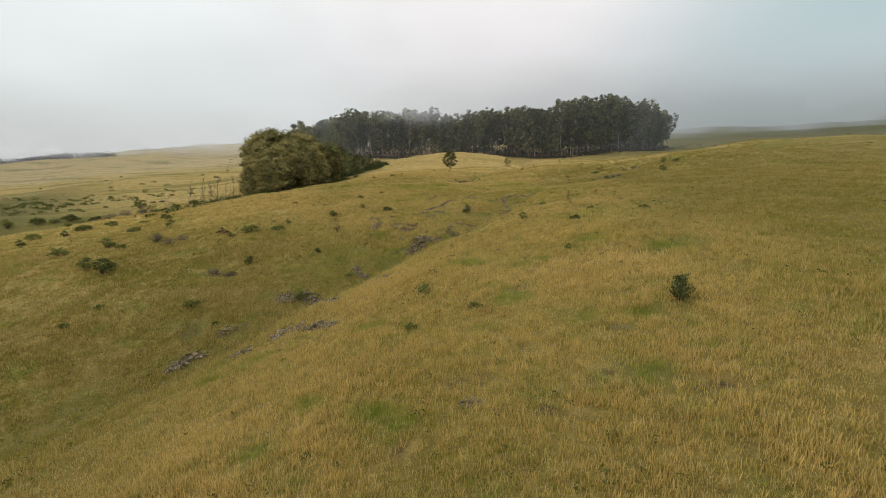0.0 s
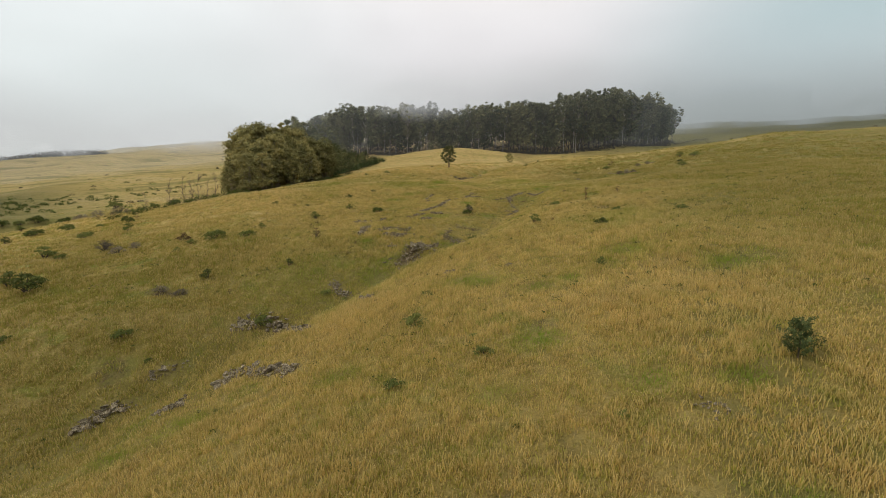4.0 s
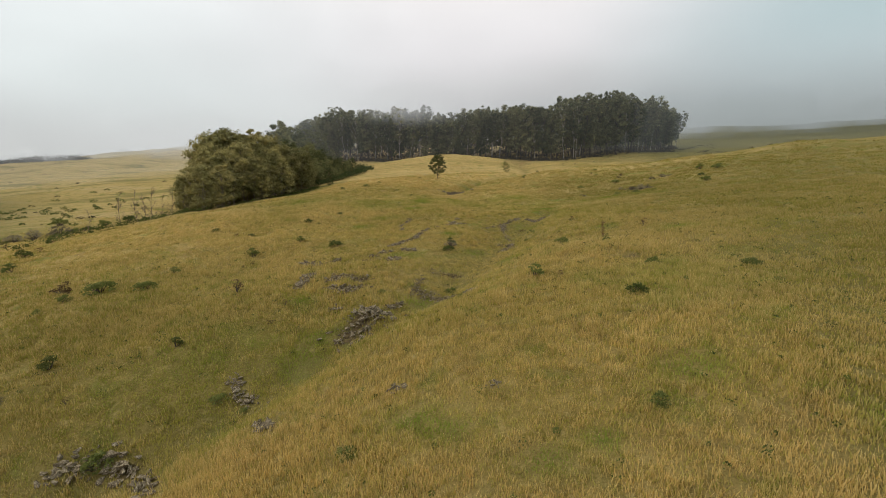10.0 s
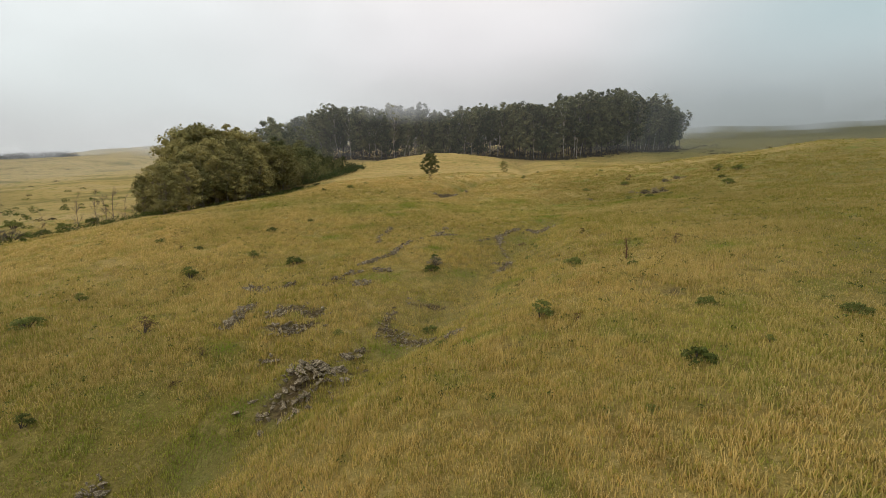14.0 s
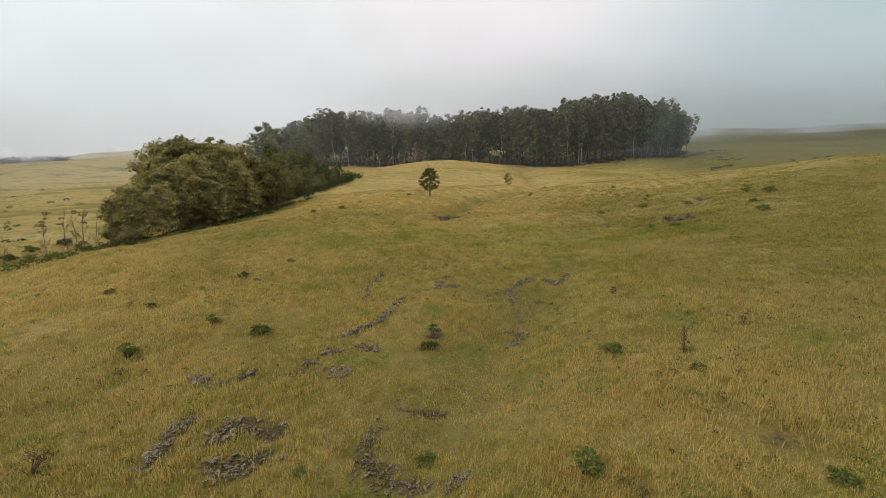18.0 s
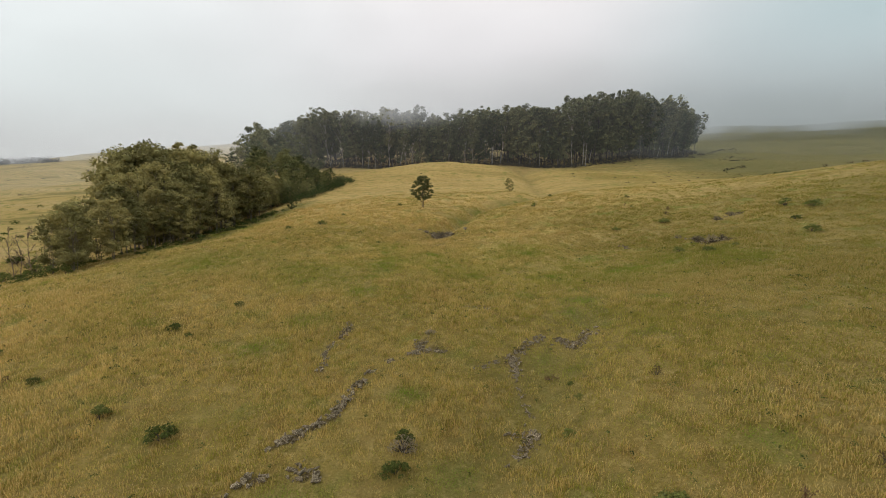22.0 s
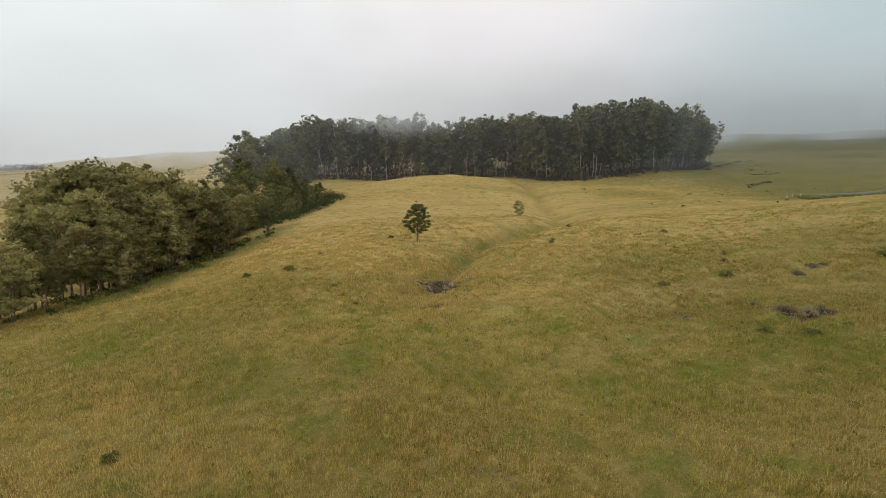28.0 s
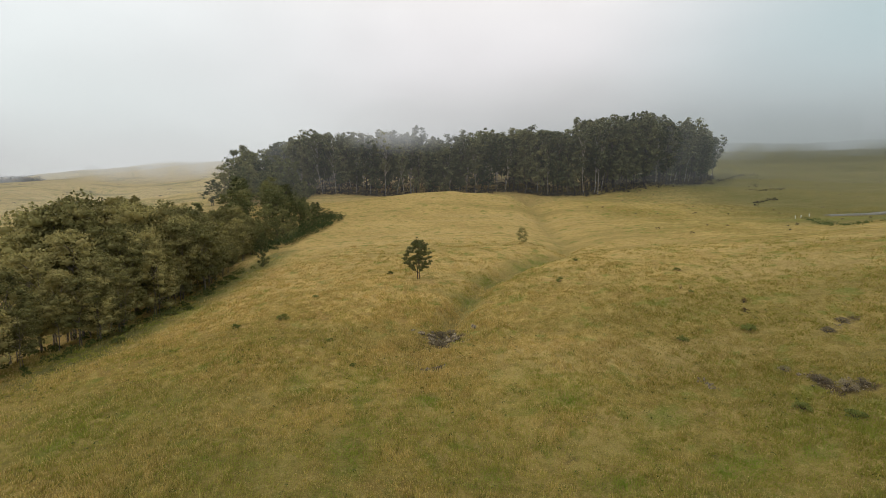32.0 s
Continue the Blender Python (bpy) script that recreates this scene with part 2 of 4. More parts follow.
def blade_material(name, tip, share, variation, foot):
    """Grass that takes the meadow's drifts, shifted towards a colour of its own."""
    m, t, p, out = material(name)
    geo = t.nodes.new("ShaderNodeNewGeometry")
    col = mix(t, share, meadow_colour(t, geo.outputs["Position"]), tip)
    tip_fac, lush = t.nodes.new("ShaderNodeAttribute"), t.nodes.new("ShaderNodeAttribute")
    tip_fac.attribute_name, lush.attribute_name = "tip", "lush"
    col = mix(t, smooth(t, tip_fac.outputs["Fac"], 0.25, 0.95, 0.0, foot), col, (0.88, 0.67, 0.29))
    rnd = geo.outputs["Random Per Island"]
    head = noise_tex(t, geo.outputs["Position"], 2.6, 3.0, 0.65)
    col = mix(t, smooth(t, head, 0.52, 0.68, 0.0, variation * 0.6), col, (0.66, 0.47, 0.16))
    col = mix(t, smooth(t, head, 0.47, 0.34, 0.0, 0.35), col, (0.18, 0.14, 0.034))
    col = mix(t, smooth(t, rnd, 0.55, 1.0, 0.0, variation * 0.4), col, (0.56, 0.43, 0.17))
    col = mix(t, smooth(t, rnd, 0.45, 0.0, 0.0, 0.38), col, (0.15, 0.12, 0.032))
    # Blades take the same olive sides and vignette dimming.
    col = mix(t, math_node(t, "MULTIPLY", olive_vignette(t, geo.outputs["Position"]), 0.6), col, (0.20, 0.165, 0.036))
    col = mix(t, math_node(t, "MULTIPLY", lush.outputs["Fac"], 0.75), col, (0.19, 0.29, 0.035))
    link(t, col, p.inputs["Base Color"])
    p.inputs["Roughness"].default_value = 0.7
    p.inputs["Specular IOR Level"].default_value = 0.05
    tr = t.nodes.new("ShaderNodeBsdfTranslucent")
    link(t, col, tr.inputs["Color"])
    ms = node(t, "ShaderNodeMixShader", Fac=0.45)
    link(t, p.outputs[0], ms.inputs[1])
    link(t, tr.outputs[0], ms.inputs[2])
    link(t, ms.outputs[0], out.inputs["Surface"])
    return m


def leaf_material(name, dark, light, olive):
    m, t, p, out = material(name)
    geo = t.nodes.new("ShaderNodeNewGeometry")
    info = t.nodes.new("ShaderNodeObjectInfo")
    col = mix(t, geo.outputs["Random Per Island"], dark, light)
    col = mix(t, math_node(t, "MULTIPLY", info.outputs["Random"], 0.6), col, olive)
    patch = noise_tex(t, geo.outputs["Position"], 0.45, 3.0)
    col = mix(t, smooth(t, patch, 0.45, 0.7, 0.0, 0.5), col, olive)
    hue = t.nodes.new("ShaderNodeHueSaturation")
    link(t, smooth(t, info.outputs["Random"], 0.0, 1.0, 0.7, 1.45), hue.inputs["Value"])
    link(t, col, hue.inputs["Color"])
    col = hue.outputs["Color"]
    link(t, col, p.inputs["Base Color"])
    p.inputs["Roughness"].default_value = 0.6
    p.inputs["Specular IOR Level"].default_value = 0.1
    tr = t.nodes.new("ShaderNodeBsdfTranslucent")
    link(t, col, tr.inputs["Color"])
    ms = node(t, "ShaderNodeMixShader", Fac=0.25)
    link(t, p.outputs[0], ms.inputs[1])
    link(t, tr.outputs[0], ms.inputs[2])
    link(t, ms.outputs[0], out.inputs["Surface"])
    return m


def rough_material(name, a, b, c, scale, rough=0.9, depth=0.05):
    m, t, p, _ = material(name)
    co = t.nodes.new("ShaderNodeTexCoord").outputs["Object"]
    info = t.nodes.new("ShaderNodeObjectInfo")
    n1, n2 = noise_tex(t, co, scale, 5.0, 0.65), noise_tex(t, co, scale * 5, 5.0, 0.7)
    col = mix(t, smooth(t, n1, 0.35, 0.65), a, b)
    col = mix(t, smooth(t, n2, 0.49, 0.57), col, c)
    col = mix(t, math_node(t, "MULTIPLY", info.outputs["Random"], 0.35), col, a)
    link(t, col, p.inputs["Base Color"])
    p.inputs["Roughness"].default_value = rough
    p.inputs["Specular IOR Level"].default_value = 0.5 if rough < 0.6 else 0.08
    bump(t, p, math_node(t, "ADD", n1, n2), 0.8, depth)
    return m


M_GROUND = ground_material()
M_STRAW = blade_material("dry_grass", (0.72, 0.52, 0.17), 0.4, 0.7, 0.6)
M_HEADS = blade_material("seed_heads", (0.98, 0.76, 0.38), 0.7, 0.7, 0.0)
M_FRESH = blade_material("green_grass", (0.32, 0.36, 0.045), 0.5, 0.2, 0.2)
M_GUM = leaf_material("gum_leaves", (0.075, 0.088, 0.045), (0.19, 0.205, 0.10), (0.18, 0.158, 0.08))
M_GUM_DARK = leaf_material("dark_gum_leaves", (0.075, 0.09, 0.035), (0.19, 0.205, 0.08), (0.19, 0.165, 0.065))
M_MIDBARK = rough_material("grey_brown_bark", (0.20, 0.165, 0.13), (0.32, 0.27, 0.215), (0.11, 0.09, 0.07), 1.6)
M_GUM_NEAR = leaf_material("olive_gum_leaves", (0.13, 0.126, 0.048), (0.36, 0.328, 0.124), (0.28, 0.226, 0.094))
M_SHRUB = leaf_material("shrub_leaves", (0.055, 0.075, 0.02), (0.20, 0.235, 0.055), (0.15, 0.145, 0.045))
M_PINE = leaf_material("pine_needles", (0.045, 0.072, 0.026), (0.13, 0.17, 0.055), (0.11, 0.115, 0.045))
M_DRY = leaf_material("dead_leaves", (0.095, 0.053, 0.024), (0.19, 0.115, 0.055), (0.15, 0.11, 0.058))
M_BARK = rough_material("pale_gum_bark", (0.40, 0.35, 0.28), (0.58, 0.53, 0.45), (0.22, 0.17, 0.12), 1.5)
M_DARKBARK = rough_material("brown_bark", (0.095, 0.075, 0.058), (0.15, 0.125, 0.10), (0.06, 0.048, 0.038), 1.8)
M_DEADWOOD = rough_material("grey_dead_wood", (0.24, 0.175, 0.12), (0.33, 0.25, 0.18), (0.16, 0.12, 0.085), 3.0)
M_LAVA = rough_material("lichened_lava_rock", (0.08, 0.06, 0.038), (0.19, 0.145, 0.095), (0.50, 0.42, 0.30), 2.4, 0.95, 0.06)
M_ROAD = rough_material("asphalt", (0.16, 0.155, 0.145), (0.22, 0.21, 0.195), (0.30, 0.28, 0.25), 2.0)
M_PAINT = rough_material("white_paint", (0.75, 0.75, 0.73), (0.8, 0.8, 0.78), (0.6, 0.6, 0.58), 3.0, 0.5, 0.005)
M_TWIG = leaf_material("grey_twigs", (0.14, 0.112, 0.075), (0.32, 0.26, 0.18), (0.22, 0.18, 0.12))
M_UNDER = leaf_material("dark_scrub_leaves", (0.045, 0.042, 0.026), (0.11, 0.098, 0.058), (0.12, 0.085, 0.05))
M_DRYSTEM = rough_material("red_brown_stem", (0.16, 0.075, 0.045), (0.22, 0.12, 0.075), (0.10, 0.05, 0.03), 6.0)
M_TYRE = rough_material("tyre_rubber", (0.02, 0.02, 0.02), (0.03, 0.03, 0.03), (0.045, 0.045, 0.045), 8.0)
M_GLASS = rough_material("dark_window_glass", (0.015, 0.017, 0.02), (0.02, 0.022, 0.025), (0.03, 0.03, 0.03), 2.0, 0.08, 0.001)

# ---- mesh helpers ----
rng = np.random.default_rng(7)


def mesh_of(name, verts, sizes, corners, mat):
    """A mesh from arrays: vertices, the corner count of every face, the corners."""
    me = bpy.data.meshes.new(name)
    verts, sizes, corners = np.asarray(verts, np.float32), np.asarray(sizes, np.int32), np.asarray(corners, np.int32)
    me.vertices.add(len(verts))
    me.vertices.foreach_set("co", verts.ravel())
    me.loops.add(len(corners))
    me.loops.foreach_set("vertex_index", corners)
    me.polygons.add(len(sizes))
    me.polygons.foreach_set("loop_start", np.concatenate(([0], np.cumsum(sizes)[:-1])).astype(np.int32))
    me.materials.append(mat)
    me.update(calc_edges=True)
    return me


def quads(name, verts, faces, mat, smooth_faces=False):
    faces = np.asarray(faces, np.int32)
    me = mesh_of(name, verts, np.full(len(faces), faces.shape[1]), faces.ravel(), mat)
    if smooth_faces:
        me.polygons.foreach_set("use_smooth", np.ones(len(faces), bool))
    return me


def part(name, me, parent, label=""):
    ob = new(name, me)
    ob.parent = parent
    return tagged(ob, label)


def tubes(lines, sides=6):
    """Vertices and faces of tapered tubes along lines of (x, y, z, radius)."""
    verts, faces = [], []
    ang = np.linspace(0, 2 * np.pi, sides, endpoint=False)
    for pts in lines:
        pts = np.asarray(pts, float)
        first = len(verts)
        for k in range(len(pts)):
            a, b = pts[max(k - 1, 0), :3], pts[min(k + 1, len(pts) - 1), :3]
            ax = (b - a) / (np.linalg.norm(b - a) + 1e-9)
            u = np.cross(ax, (0.3, 1.0, 0.1))
            u = u / np.linalg.norm(u)
            w = np.cross(ax, u)
            for q in ang:
                verts.append(pts[k, :3] + pts[k, 3] * (np.cos(q) * u + np.sin(q) * w))
        for k in range(len(pts) - 1):
            for q in range(sides):
                r = (q + 1) % sides
                faces.append((first + k * sides + q, first + k * sides + r, first + (k + 1) * sides + r, first + (k + 1) * sides + q))
    return np.array(verts), np.array(faces)


def sprays(centres, outward, length, width, r, droop=0.3, loose=0.9):
    """Leaf sprays: bent diamonds of two triangles each, facing roughly outward."""
    n = len(centres)
    nrm = outward + loose * r.normal(size=(n, 3))
    nrm /= np.linalg.norm(nrm, axis=1)[:, None] + 1e-9
    along = np.cross(nrm, r.normal(size=(n, 3)))
    along[:, 2] -= droop
    along -= nrm * (along * nrm).sum(1)[:, None]
    along /= np.linalg.norm(along, axis=1)[:, None] + 1e-9
    side = np.cross(nrm, along)
    ln = (length * r.uniform(0.6, 1.3, n))[:, None]
    wd = (width * r.uniform(0.6, 1.3, n))[:, None]
    v = np.stack([centres - along * ln / 2, centres + side * wd / 2 - nrm * wd * 0.2, centres + along * ln / 2, centres - side * wd / 2 - nrm * wd * 0.2], 1).reshape(-1, 3)
    k = np.arange(n)[:, None] * 4
    f = np.concatenate([k + (0, 1, 2), k + (0, 2, 3)], 1).reshape(-1, 3)
    return v, f


def clumps(centres, radii, per, length, width, r, squash=0.75, inner=0.72, loose=0.55):
    """Leaf sprays on the upper shells of many clumps."""
    n = len(centres)
    d = r.normal(size=(n * per, 3))
    d[:, 2] = np.where(d[:, 2] < -0.3, -d[:, 2] * 0.6, d[:, 2])
    d /= np.linalg.norm(d, axis=1)[:, None]
    rad = np.repeat(radii, per) * r.uniform(inner, 1.05, n * per)
    c = np.repeat(centres, per, 0) + d * rad[:, None] * (1, 1, squash)
    return sprays(c, d, length, width, r, 0.3, loose)


def cores(centres, radii, r, squash):
    """Lumpy twelve-cornered hearts that close the clumps to the light."""
    g = (1 + 5**0.5) / 2
    ico = np.array([(-1, g, 0), (1, g, 0), (-1, -g, 0), (1, -g, 0), (0, -1, g), (0, 1, g), (0, -1, -g), (0, 1, -g), (g, 0, -1), (g, 0, 1), (-g, 0, -1), (-g, 0, 1)]) / np.hypot(1, g)
    tri = np.array([(0, 11, 5), (0, 5, 1), (0, 1, 7), (0, 7, 10), (0, 10, 11), (1, 5, 9), (5, 11, 4), (11, 10, 2), (10, 7, 6), (7, 1, 8), (3, 9, 4), (3, 4, 2), (3, 2, 6), (3, 6, 8), (3, 8, 9), (4, 9, 5), (2, 4, 11), (6, 2, 10), (8, 6, 7), (9, 8, 1)])
    n = len(centres)
    v = centres[:, None] + ico * radii[:, None, None] * (1, 1, squash) * r.uniform(0.8, 1.1, (n, 12, 1))
    return v.reshape(-1, 3), (tri + 12 * np.arange(n)[:, None, None]).reshape(-1, 3)


# ---- ground ----


def stretched(lo, hi, mid, fine, n):
    """n places from lo to hi, spaced by about fine round mid and ever wider outwards."""
    u = np.linspace(-1, 1, n)
    s = np.sinh(u * 5.2)
    s = s / s[-1]
    lin = u * fine * n / 2
    pos = np.where(u < 0, mid + lin + np.abs(s) * -(mid - lo - fine * n / 2), mid + lin + s * (hi - mid - fine * n / 2))
    return pos


# bare, stony ground: a line of (x, y), its half-width, the number of stones, their size
LOWER_ROCKS = [
    ("scatter", [(0.3, 9.2), (1.0, 9.2)], 0.35, 9, 0.2),
    ("scatter", [(9.2, 14.4), (10.2, 14.3)], 0.5, 10, 0.2),
    ("gully", [(-18.4, 25.4), (-16.9, 25.7)], 0.5, 16, 0.34),
    ("lava bank", [(-23.4, 25.4), (-22.7, 26.6), (-21.6, 27.8)], 0.6, 30, 0.42),
    ("lava bank", [(-14.9, 27.0), (-14.9, 29.2), (-12.3, 27.2), (-9.4, 25.9)], 0.7, 44, 0.42),
    ("gully", [(-21.7, 29.9), (-19.8, 31.7)], 0.4, 14, 0.32),
    ("scatter", [(4.8, 34.9), (5.2, 34.8)], 0.3, 7, 0.2),
    ("lava bank", [(-17.8, 36.3), (-16.2, 37.1), (-14.3, 36.9), (-11.3, 34.1)], 0.7, 44, 0.42),
    ("lava bank", [(-17.9, 36.3), (-17.0, 36.2)], 0.5, 14, 0.36),
    ("scatter", [(0.0, 36.4), (0.5, 36.2)], 0.3, 10, 0.26),
    ("gully", [(-7.2, 37.3), (-6.5, 36.5)], 0.45, 12, 0.4),
    ("gully", [(-11.3, 43.0), (-10.4, 41.9), (-9.0, 41.2)], 0.45, 30, 0.34),
    ("bluff", [(-4.5, 47.1), (-3.3, 48.6), (-1.7, 50.2)], 1.2, 74, 0.4),
    ("scatter", [(-6.6, 51.0), (-6.3, 51.2)], 0.3, 6, 0.3),
]
MIDDLE_ROCKS = [
    ("scatter", [(-2.0, 52.1), (-1.1, 53.0)], 0.4, 16, 0.34),
    ("hollow", [(4.6, 53.6), (5.4, 53.7)], 0.5, 14, 0.3),
    ("scatter", [(-6.4, 54.2), (-5.6, 54.3)], 0.4, 10, 0.26),
    ("slope", [(-10.8, 54.4), (-9.9, 55.8)], 0.5, 18, 0.32),
    ("slope", [(-7.2, 54.4), (-5.1, 55.3)], 0.9, 34, 0.28),
    ("slope", [(-10.9, 55.1), (-10.4, 56.9), (-10.0, 58.1)], 0.45, 34, 0.32),
    ("hollow", [(0.1, 55.3), (1.7, 55.1), (3.7, 53.8)], 0.7, 24, 0.22),
    ("seam", [(-0.1, 55.4), (0.6, 58.1)], 0.4, 16, 0.26),
    ("hollow", [(-0.0, 55.7), (1.3, 55.1), (3.0, 54.0)], 0.8, 34, 0.22),
    ("slope", [(-7.8, 56.6), (-7.3, 57.8), (-5.0, 57.2)], 1.0, 48, 0.28),
    ("scatter", [(1.6, 60.0), (4.5, 59.6)], 0.4, 8, 0.2),
    ("scatter", [(-3.1, 62.6), (-2.4, 62.5)], 0.4, 12, 0.28),
    ("scatter", [(-8.9, 62.9), (-8.6, 63.2)], 0.35, 9, 0.36),
    ("scatter", [(-12.7, 63.1), (-10.4, 61.6), (-8.7, 62.7)], 0.4, 9, 0.26),
]
SEAM_ROCKS = [
    ("scatter", [(-3.0, 63.2), (-2.1, 63.3)], 0.5, 14, 0.36),
    ("scatter", [(-12.8, 63.3), (-10.4, 62.4)], 0.4, 9, 0.36),
    ("scatter", [(-5.3, 64.5), (-4.9, 64.6)], 0.35, 8, 0.32),
    ("scatter", [(-4.3, 66.0), (-3.6, 66.1)], 0.4, 9, 0.4),
    ("scatter", [(-2.0, 66.6), (-0.3, 65.9)], 0.4, 14, 0.34),
    ("seam", [(9.7, 68.2), (10.6, 69.0), (11.2, 69.9)], 0.4, 34, 0.32),
    ("seam", [(-3.6, 68.5), (-2.1, 69.4), (-0.7, 70.5), (-0.2, 71.7), (0.4, 74.3)], 0.33, 66, 0.34),
    ("scatter", [(9.5, 69.9), (10.0, 69.8)], 0.2, 5, 0.24),
    ("seam", [(11.2, 70.9), (10.9, 72.1), (10.7, 75.2)], 0.25, 18, 0.22),
    ("scatter", [(0.5, 75.2), (0.8, 75.2)], 0.3, 6, 0.36),
    ("seam", [(10.9, 75.4), (10.8, 76.9)], 0.35, 22, 0.3),
    ("seam", [(-2.7, 75.5), (-3.3, 78.9)], 0.3, 18, 0.3),
    ("scatter", [(8.3, 76.2), (9.9, 76.4)], 0.4, 12, 0.24),
    ("brow", [(10.5, 76.5), (12.4, 78.5), (13.6, 79.4)], 0.4, 34, 0.26),
]
UPPER_ROCKS = [
    ("scatter", [(1.8, 76.8), (2.2, 76.9)], 0.3, 5, 0.3),
    ("seam", [(3.8, 77.5), (4.1, 80.1)], 0.35, 20, 0.26),
    ("scatter", [(3.5, 77.7), (4.8, 78.3)], 0.5, 18, 0.24),
    ("scatter", [(5.2, 78.0), (5.8, 77.7)], 0.4, 9, 0.24),
    ("seam", [(-3.7, 78.6), (-2.3, 81.8), (-2.4, 83.7)], 0.35, 26, 0.28),
    ("brow", [(14.8, 79.0), (15.8, 78.2), (17.8, 80.4)], 0.5, 46, 0.28),
    ("scatter", [(7.7, 86.9), (10.0, 86.0)], 0.4, 9, 0.2),
    ("scar", [(41.5, 110.2), (42.0, 107.1), (44.7, 107.2)], 0.9, 24, 0.32),
    ("scatter", [(32.2, 112.6), (32.6, 110.4)], 0.4, 12, 0.3),
    ("scatter", [(3.4, 115.8), (5.9, 117.0)], 0.4, 10, 0.28),
    ("scar", [(50.0, 118.5), (54.6, 119.9)], 0.6, 12, 0.3),
    ("pit", [(4.1, 126.1), (5.9, 124.4), (7.9, 125.4)], 1.3, 44, 0.7),
]
OUTCROPS = LOWER_ROCKS + MIDDLE_ROCKS + SEAM_ROCKS + UPPER_ROCKS
# worn places without stones
BARE = [[(-2.5, 6.0), (-1.9, 6.2)], [(0.1, 11.8), (1.9, 10.7)], [(4.3, 7.7), (5.7, 6.7)], [(3.7, 13.5), (4.4, 13.1)], [(10.7, 7.7), (12.8, 7.6)], [(9.9, 4.3), (10.3, 4.0)],
        [(6.7, 4.6), (7.1, 4.4)], [(-25.9, 30.7), (-23.4, 28.8)], [(-28.1, 40.9), (-24.7, 40.4)], [(-23.5, 27.4), (-23.9, 31.7)], [(7.2, 10.6), (7.6, 9.9)], [(-29.2, 41.5), (-24.7, 40.9)],
        [(5.0, 23.3), (5.7, 23.4)], [(7.6, 47.9), (8.7, 47.8)], [(-6.5, 63.0), (-3.3, 63.4)], [(17.6, 51.3), (18.0, 51.0)], [(15.3, 100.2), (16.0, 100.3)], [(30.3, 119.2), (31.3, 118.4)]]


def closeness(x, y, line, width):
    return gully(x, y, line, width, (1.0, 1.0))


def soil_at(x, y):
    s = np.zeros(np.shape(x))
    for _, line, half, _, _ in OUTCROPS:
        s = np.maximum(s, closeness(x, y, line, half * 0.62 + 0.08) * (0.72 + 0.18 * ripple(x, y, 0.9, 41)))
    for line in BARE:
        s = np.maximum(s, closeness(x, y, line, 0.65) * (0.52 + 0.25 * ripple(x, y, 0.7, 43)))
    return s


# fresh green patches: x, y, half-width
LUSH_LOW = [(-3.9, 9.5, 1.0), (-2.2, 8.3, 0.8), (4.3, 21.7, 0.9), (-7.8, 11.4, 0.8), (-17.2, 20.0, 0.9), (9.3, 9.4, 0.8), (-8.8, 7.4, 0.7), (4.5, 21.6, 1.1), (2.0, 17.5, 0.7),
            (-14.6, 22.6, 1.0), (-6.2, 22.7, 0.8), (8.2, 16.5, 0.9), (11.8, 15.7, 0.8), (-15.7, 21.2, 0.9), (4.9, 21.9, 0.9), (2.6, 32.5, 1.1), (-10.4, 46.9, 1.5), (19.3, 28.1, 1.4),
            (1.5, 33.4, 1.3), (6.6, 29.4, 0.9), (-6.9, 47.4, 1.3), (-7.9, 45.1, 1.6), (13.6, 33.1, 1.1), (8.4, 30.0, 0.7), (0.9, 53.6, 1.2), (-9.6, 52.3, 0.8), (9.7, 61.9, 0.7),
            (-1.9, 64.8, 1.0)]
LUSH_HIGH = [(6.4, 66.5, 1.1), (9.3, 48.6, 0.7), (6.2, 50.2, 0.7), (25.5, 58.5, 1.2), (9.8, 62.5, 0.9), (-1.3, 64.5, 1.0), (-9.6, 80.8, 1.4), (3.2, 72.3, 0.9), (-1.3, 99.3, 1.3),
             (13.1, 76.5, 0.8), (20.5, 64.6, 1.0), (-9.1, 71.1, 0.8), (-1.4, 101.0, 1.7), (19.2, 86.9, 1.4), (25.2, 85.6, 1.1), (-9.0, 79.7, 1.1), (17.0, 84.1, 0.9), (-6.4, 85.0, 1.4),
             (-2.1, 90.8, 1.6), (-1.0, 102.7, 1.9), (18.6, 97.5, 1.6), (33.8, 99.3, 1.4), (27.4, 98.5, 2.1), (-35.1, 138.6, 2.6), (9.8, 98.3, 1.4), (-2.9, 96.0, 1.5), (18.0, 108.6, 1.9),
             (4.5, 108.7, 1.9), (25.8, 105.6, 1.7), (16, 152, 2.6), (23, 161, 3.0), (28, 166, 2.2), (10, 141, 2.0)]
# broad greenish stretches of the upper meadow
LUSH_BROAD = [(-10, 97, 7), (6, 104, 7), (22, 98, 8), (38, 101, 7), (-24, 106, 7), (16, 112, 6), (-6, 112, 5), (-14, 44, 4), (18, 45, 4), (-40.5, 124, 3.3), (-38.5, 132, 3.4), (-37, 141, 3.4), (-36, 150, 3.3), (-36, 160, 3.2), (-37, 168, 3)]
LUSH = LUSH_LOW + LUSH_HIGH + LUSH_BROAD


def lush_at(x, y):
    s = np.zeros(np.shape(x))
    for cx, cy, w in LUSH:
        s = np.maximum(s, (1.0 if w < 3.5 else 0.42) * np.exp(-((x - cx) ** 2 / (w * 1.3) ** 2 + (y - cy) ** 2 / (w * 0.9) ** 2)))
    return np.clip(s * (0.8 + 0.45 * ripple(x, y, 1.1, 31) + 0.35 * ripple(x, y, 3.1, 32)), 0, 1)


